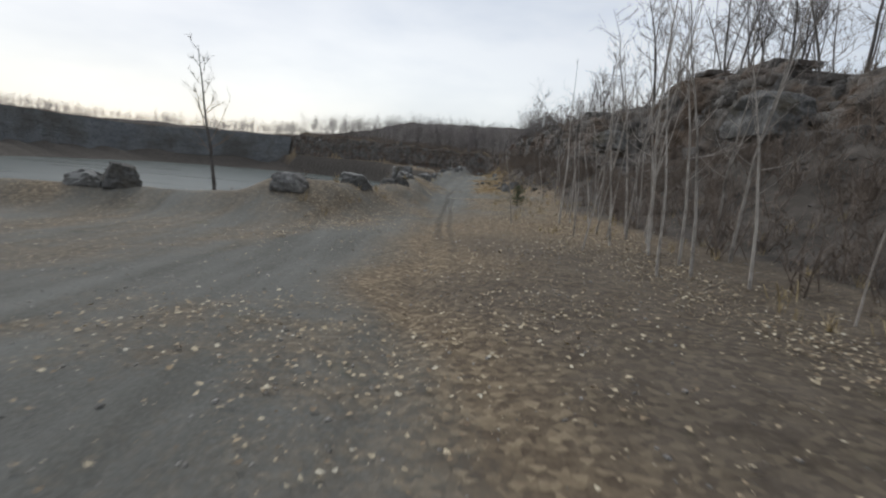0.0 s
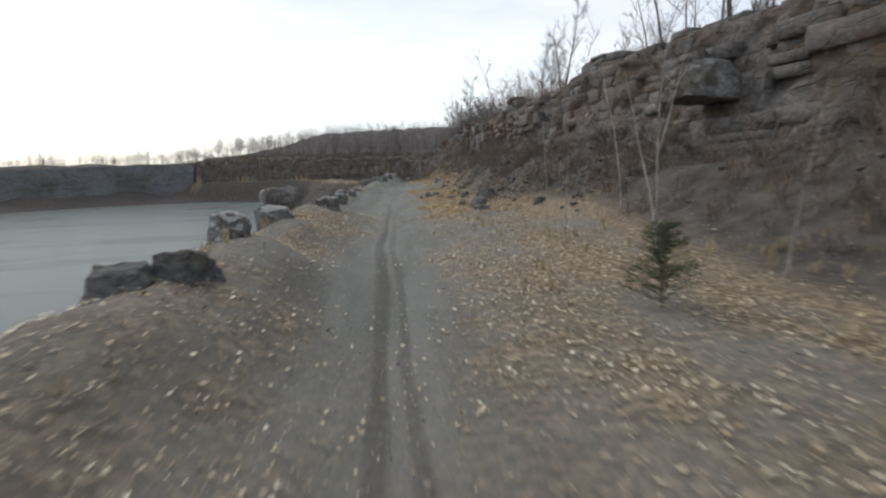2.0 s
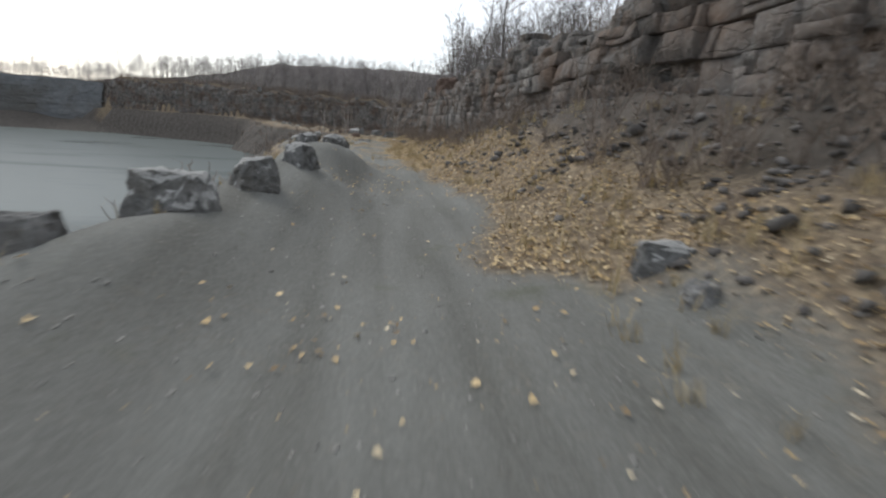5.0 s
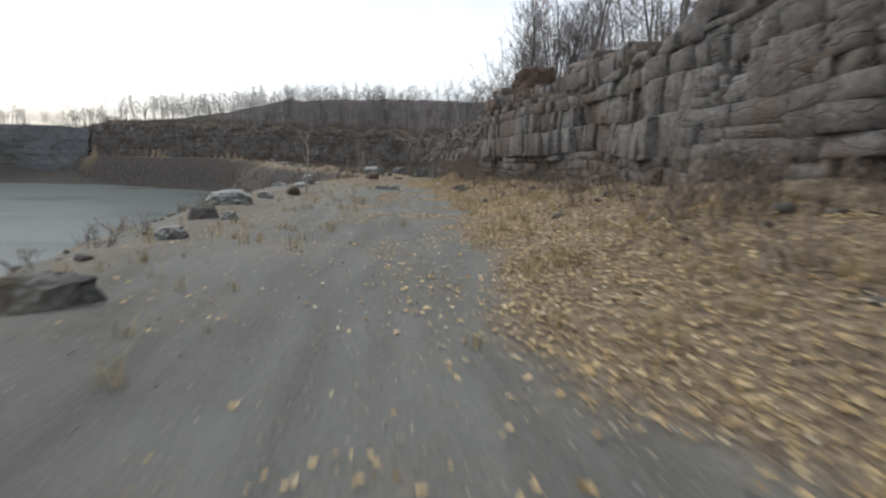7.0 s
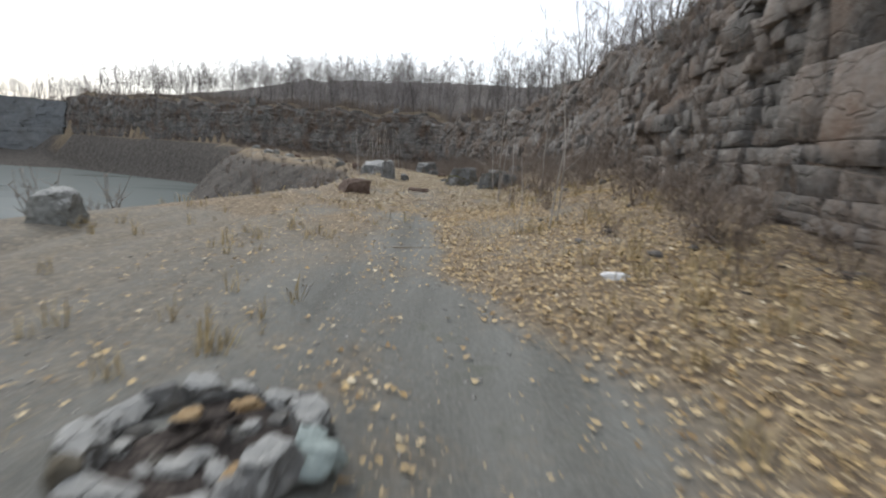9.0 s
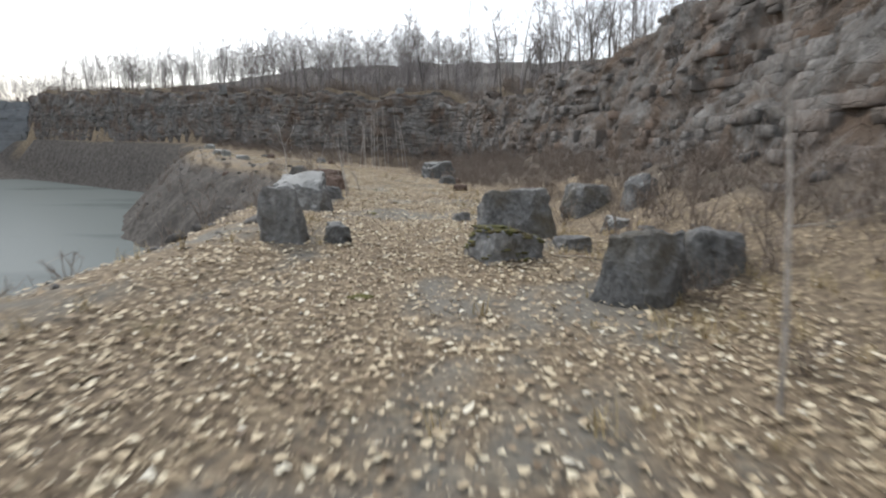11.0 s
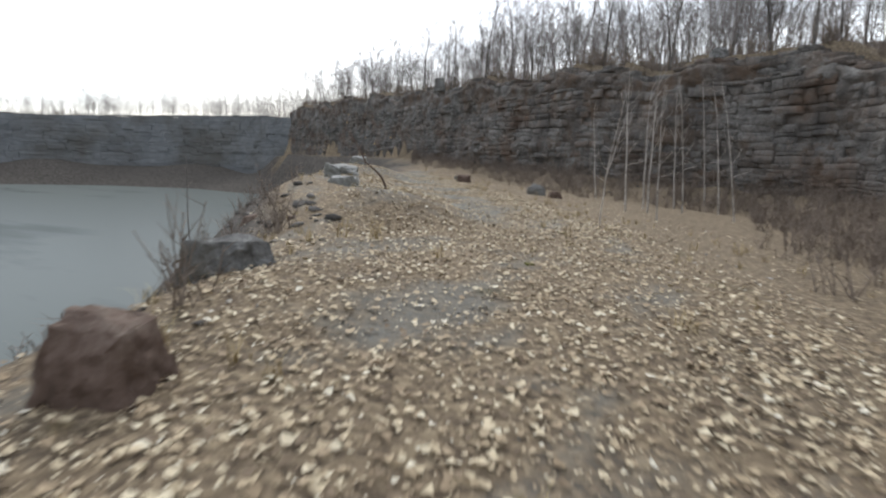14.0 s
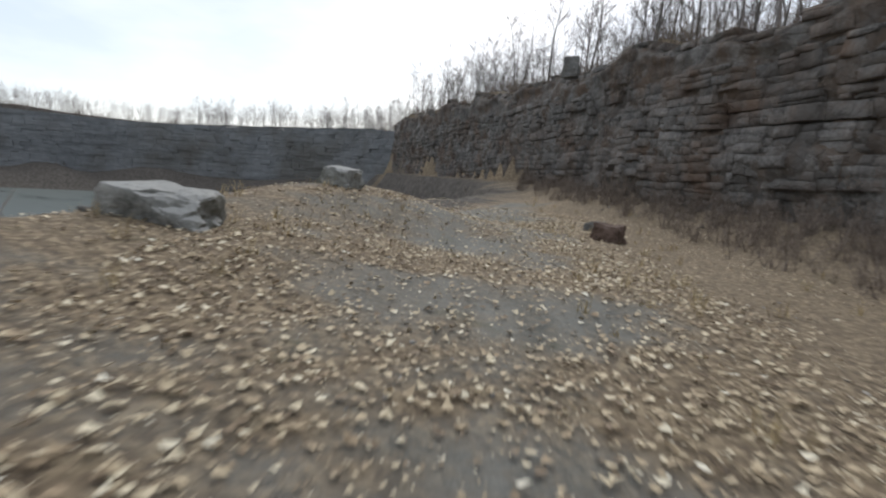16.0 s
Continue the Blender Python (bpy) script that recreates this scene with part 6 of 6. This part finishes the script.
# ---- fire ring, litter and sticks ----
ring = thing("fire_ring", "ring of fire-cracked stones round a charred hollow", "fire ring")
RX, RY = 3.62, 97.55
rz0 = float(sheet_z(RX, RY))
ring.matrix_basis = pose(RX, RY, rz0)
rr_ = np.random.RandomState(91)
M_ASH = material("charred_ash", [(0.012, 0.01, 0.009), (0.035, 0.028, 0.024), (0.12, 0.1, 0.085)], 9, 0.95, 0.6, 4)
M_TEAL = material("grey_green_slab", [(0.16, 0.19, 0.18), (0.24, 0.28, 0.265), (0.33, 0.37, 0.35)], 4, 0.85, 0.4, 5)
M_ORANGE = material("scorched_stone", [(0.14, 0.085, 0.045), (0.28, 0.19, 0.1), (0.42, 0.33, 0.2)], 5, 0.9, 0.5, 5)
for k in range(17):
    a = k * 2 * math.pi / 17 + rr_.uniform(-0.12, 0.12)
    rad = rr_.uniform(0.38, 0.52)
    w, h = rr_.uniform(0.12, 0.2), rr_.uniform(0.09, 0.17)
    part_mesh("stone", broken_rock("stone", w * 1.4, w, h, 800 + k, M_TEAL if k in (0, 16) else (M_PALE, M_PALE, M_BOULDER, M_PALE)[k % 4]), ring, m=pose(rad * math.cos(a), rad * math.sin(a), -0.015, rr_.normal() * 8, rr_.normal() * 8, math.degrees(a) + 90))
for k in range(26):
    a, rad = rr_.uniform(0, 6.28), rr_.uniform(0.12, 0.42)
    w = rr_.uniform(0.05, 0.11)
    part_mesh("stone", broken_rock("stone", w * 1.5, w, w * 0.5, 830 + k, (M_ORANGE, M_PALE, M_BOULDER)[k % 3]), ring, m=pose(rad * math.cos(a), rad * math.sin(a), 0.0, 0, 0, rr_.uniform(0, 360)))
an = np.arange(18) * 2 * math.pi / 18
av = [(0.05, 0.0, 0.012)] + [(0.2 * math.cos(q) * rr_.uniform(0.85, 1.1), 0.2 * math.sin(q) * rr_.uniform(0.85, 1.1), 0.02) for q in an] + [(0.42 * math.cos(q), 0.42 * math.sin(q), 0.012) for q in an]
at_ = [(0, 1 + i, 1 + (i + 1) % 18) for i in range(18)]
for i in range(18):
    j = (i + 1) % 18
    at_ += [(1 + i, 19 + i, 19 + j), (1 + i, 19 + j, 1 + j)]
part_mesh("ash_bed", mesh_fast("ash_bed", av, at_, M_ASH, True), ring, "black charred ash")
for k in range(3):
    a = rr_.uniform(0, 6.28)
    part_mesh("charred_stick", mesh_fast("charred_stick", *stick((0.2 * math.cos(a), 0.2 * math.sin(a), 0.03), (-math.cos(a), -math.sin(a), 0.25), 0.35, 0.018, rr_, 0.08, 4, 6, 0, 0.6)[1], M_ASH, True), ring)

M_PLASTIC = material("white_crumpled_plastic", [(0.62, 0.62, 0.62), (0.78, 0.78, 0.77), (0.85, 0.85, 0.84)], 8, 0.45, 0.3, 4, spec=0.5)
v, t = rock_shape(0.28, 0.12, 0.09, 870, n=7, cuts=4, rough=0.16, boxy=0.3)
bag = tagged(new("plastic_bag", mesh_fast("plastic_bag", v, t, M_PLASTIC, True)), "crumpled white plastic bag lying in the leaves", "litter")
bag.matrix_basis = pose(6.5, 100.45, float(sheet_z(6.5, 100.45)) - 0.01, 0, 0, -30)
v, t = rock_shape(0.1, 0.06, 0.03, 871, n=5, cuts=3, rough=0.12, boxy=0.4)
scrap = tagged(new("paper_scrap", mesh_fast("paper_scrap", v, t, M_PLASTIC, True)), "scrap of white paper on dry leaves", "litter")
scrap.matrix_basis = pose(3.8, 36.05, float(sheet_z(3.8, 36.05)), 0, 0, 20)

M_STICK = material("bleached_wood", [(0.2, 0.17, 0.13), (0.34, 0.29, 0.23), (0.46, 0.41, 0.34)], 6, 0.85, 0.3, 5)
rs_ = np.random.RandomState(95)
for x, y, ln, turn, r0 in ((4.35, 103.4, 0.45, -8, 0.014), (5.0, 82.6, 1.6, -25, 0.014), (2.9, 84.0, 0.35, 10, 0.012), (3.0, 92.4, 0.5, -55, 0.016), (8.0, 121.6, 1.1, -20, 0.016), (3.0, 139.0, 0.9, 30, 0.012),
                           (4.3, 41.2, 0.7, 60, 0.012), (3.6, 40.4, 0.6, 100, 0.012), (4.0, 34.4, 0.6, -20, 0.012)):
    pts, (v, t) = stick((0, 0, 0), (1, 0, 0.0), ln, r0, rs_, 0.07, 6, 6, 0, 0.4)
    tv, tt = [(v, t)], None
    for q in range(2):
        tv.append(stick(pts[2 + q], (0.8, rs_.normal() * 0.6, 0.15), ln * 0.3, r0 * 0.5, rs_, 0.1, 3, 5, 0, 0.4)[1])
    v, t = merge(tv)
    ob = tagged(new("fallen_branch", mesh_fast("fallen_branch", v, t, M_STICK, True)), "bleached fallen branch lying on the ground", "branch", "fallen branches")
    ob.matrix_basis = pose(x, y, float(sheet_z(x, y)) + r0 * 0.6, 0, 0, turn)

# small evergreen seedling
M_NEEDLE = material("dark_green_needles", [(0.02, 0.035, 0.014), (0.045, 0.07, 0.028), (0.07, 0.1, 0.045)], 6, 0.8, 0.0, 4, jitter=0.3, island=True)
pine = thing("pine_seedling", "small dark green pine seedling among dry leaves", "tree")
rp = np.random.RandomState(97)
part_mesh("trunk", mesh_fast("trunk", *stick((0, 0, -0.05), (0, 0, 1), 0.75, 0.012, rp, 0.03, 4, 5, 0, 0.3)[1], M_BARK, True), pine)
nd = []
for q in range(85):
    h = rp.uniform(0.04, 0.66)
    a = rp.uniform(0, 6.28)
    ln = 0.34 * (0.8 - h) / 0.8 + 0.06
    pts, tb = stick((0, 0, h), (math.cos(a), math.sin(a), 0.35), ln, 0.003, rp, 0.08, 3, 3, 0.1, 0.5)
    nd.append(tb)
    for w in range(20):
        p = pts[0] + (pts[-1] - pts[0]) * rp.rand()
        nd.append(stick(p, (rp.normal(), rp.normal(), rp.normal() * 0.6 + 0.5), 0.06, 0.0022, rp, 0.02, 1, 3, 0, 0.3)[1])
part_mesh("needles", mesh_fast("needles", *merge(nd), M_NEEDLE), pine, "dark green needles")
pine.matrix_basis = pose(3.15, 19.7, float(sheet_z(3.15, 19.7)))

# tangled root ball at the pit edge, moss cushions
root = thing("root_ball", "dark tangled root ball of a fallen shrub", "root ball")
rd = []
for q in range(60):
    rd.append(stick((rp.normal() * 0.1, rp.normal() * 0.1, 0.18 + rp.normal() * 0.06), (rp.normal(), rp.normal(), rp.normal() * 0.7), rp.uniform(0.2, 0.5), 0.012, rp, 0.3, 4, 4, -0.1, 0.3)[1])
part_mesh("roots", mesh_fast("roots", *merge(rd), M_TWIG), root)
v, t = rock_shape(0.5, 0.45, 0.36, 880, n=7, rough=0.14)
part_mesh("earth_clod", mesh_fast("earth_clod", v, t, M_WOOD_TOP), root)
root.matrix_basis = pose(-0.2, 93.6, float(sheet_z(-0.2, 93.6)) - 0.04)
M_MOSS = material("bright_moss", [(0.06, 0.055, 0.02), (0.12, 0.115, 0.032), (0.19, 0.17, 0.06)], 12, 0.95, 0.8, 6)
for i, (x, y, w) in enumerate(((4.9, 126.4, 0.3), (2.2, 140.1, 0.25), (4.4, 134.2, 0.22), (2.0, 146.6, 0.2), (1.6, 150.2, 0.2), (5.4, 119.2, 0.3), (5.3, 129.9, 0.2))):
    v, t = rock_shape(w, w * 0.7, 0.035, 890 + i, n=9, cuts=3, rough=0.2, boxy=0.1)
    ob = tagged(new("moss_cushion", mesh_fast("moss_cushion", v, t, M_MOSS, True)), "flat cushion of bright yellow-green moss", "moss", "moss cushions")
    ob.matrix_basis = pose(x, y, float(sheet_z(x, y)) - 0.008, 0, 0, 40 * i)
# ragged moss over the top of the mossy rock: many small pads that follow its upper faces
M_MOSS_DARK = material("ragged_moss", [(0.035, 0.04, 0.016), (0.1, 0.098, 0.03), (0.2, 0.17, 0.055)], 9, 0.95, 0.9, 8, (0.1, 0.075, 0.045), 3.0, (0.45, 0.62), jitter=0.35, island=True)
rm = np.random.RandomState(95)
PADS = [rock_shape(1, 0.8, 0.5, 960 + k, n=4, cuts=2, rough=0.3, boxy=0.1) for k in range(4)]
to_rock = mossy_rock.matrix_basis.inverted()
pads = []
for q in range(260):
    r_, a_ = rm.rand() ** 0.6, rm.uniform(0, 6.28)
    ok, p, nrm, _ = mossy_rock.ray_cast(to_rock @ Vector((7.22 + 0.55 * r_ * math.cos(a_), 121.42 + 0.45 * r_ * math.sin(a_), 3.0)), to_rock.to_3x3() @ Vector((0, 0, -1)))
    if ok and nrm.z > 0.35:
        p, w = mossy_rock.matrix_basis @ p, rm.uniform(0.05, 0.17)
        pads.append((rm.randint(0, 4), turn_z(rm.uniform(0, 6.28), w, w, w * 0.4), (p.x, p.y, p.z - 0.014)))
tagged(new("moss_mat", scattered("moss_mat", PADS, pads, M_MOSS_DARK)), "ragged yellow-green moss grown over a flat rock", "moss", kind="stuff")

# ---- stones of the cliff that stand nearest to the track ----
for i in order[:300]:
    b = near_blocks[i]
    v = np.array(b[2])
    c = v.mean(0)
    part_mesh("stone", mesh_fast("stone", v - c, BLOCK_FACES, M_STONE), cliff, m=Matrix.Translation(c))
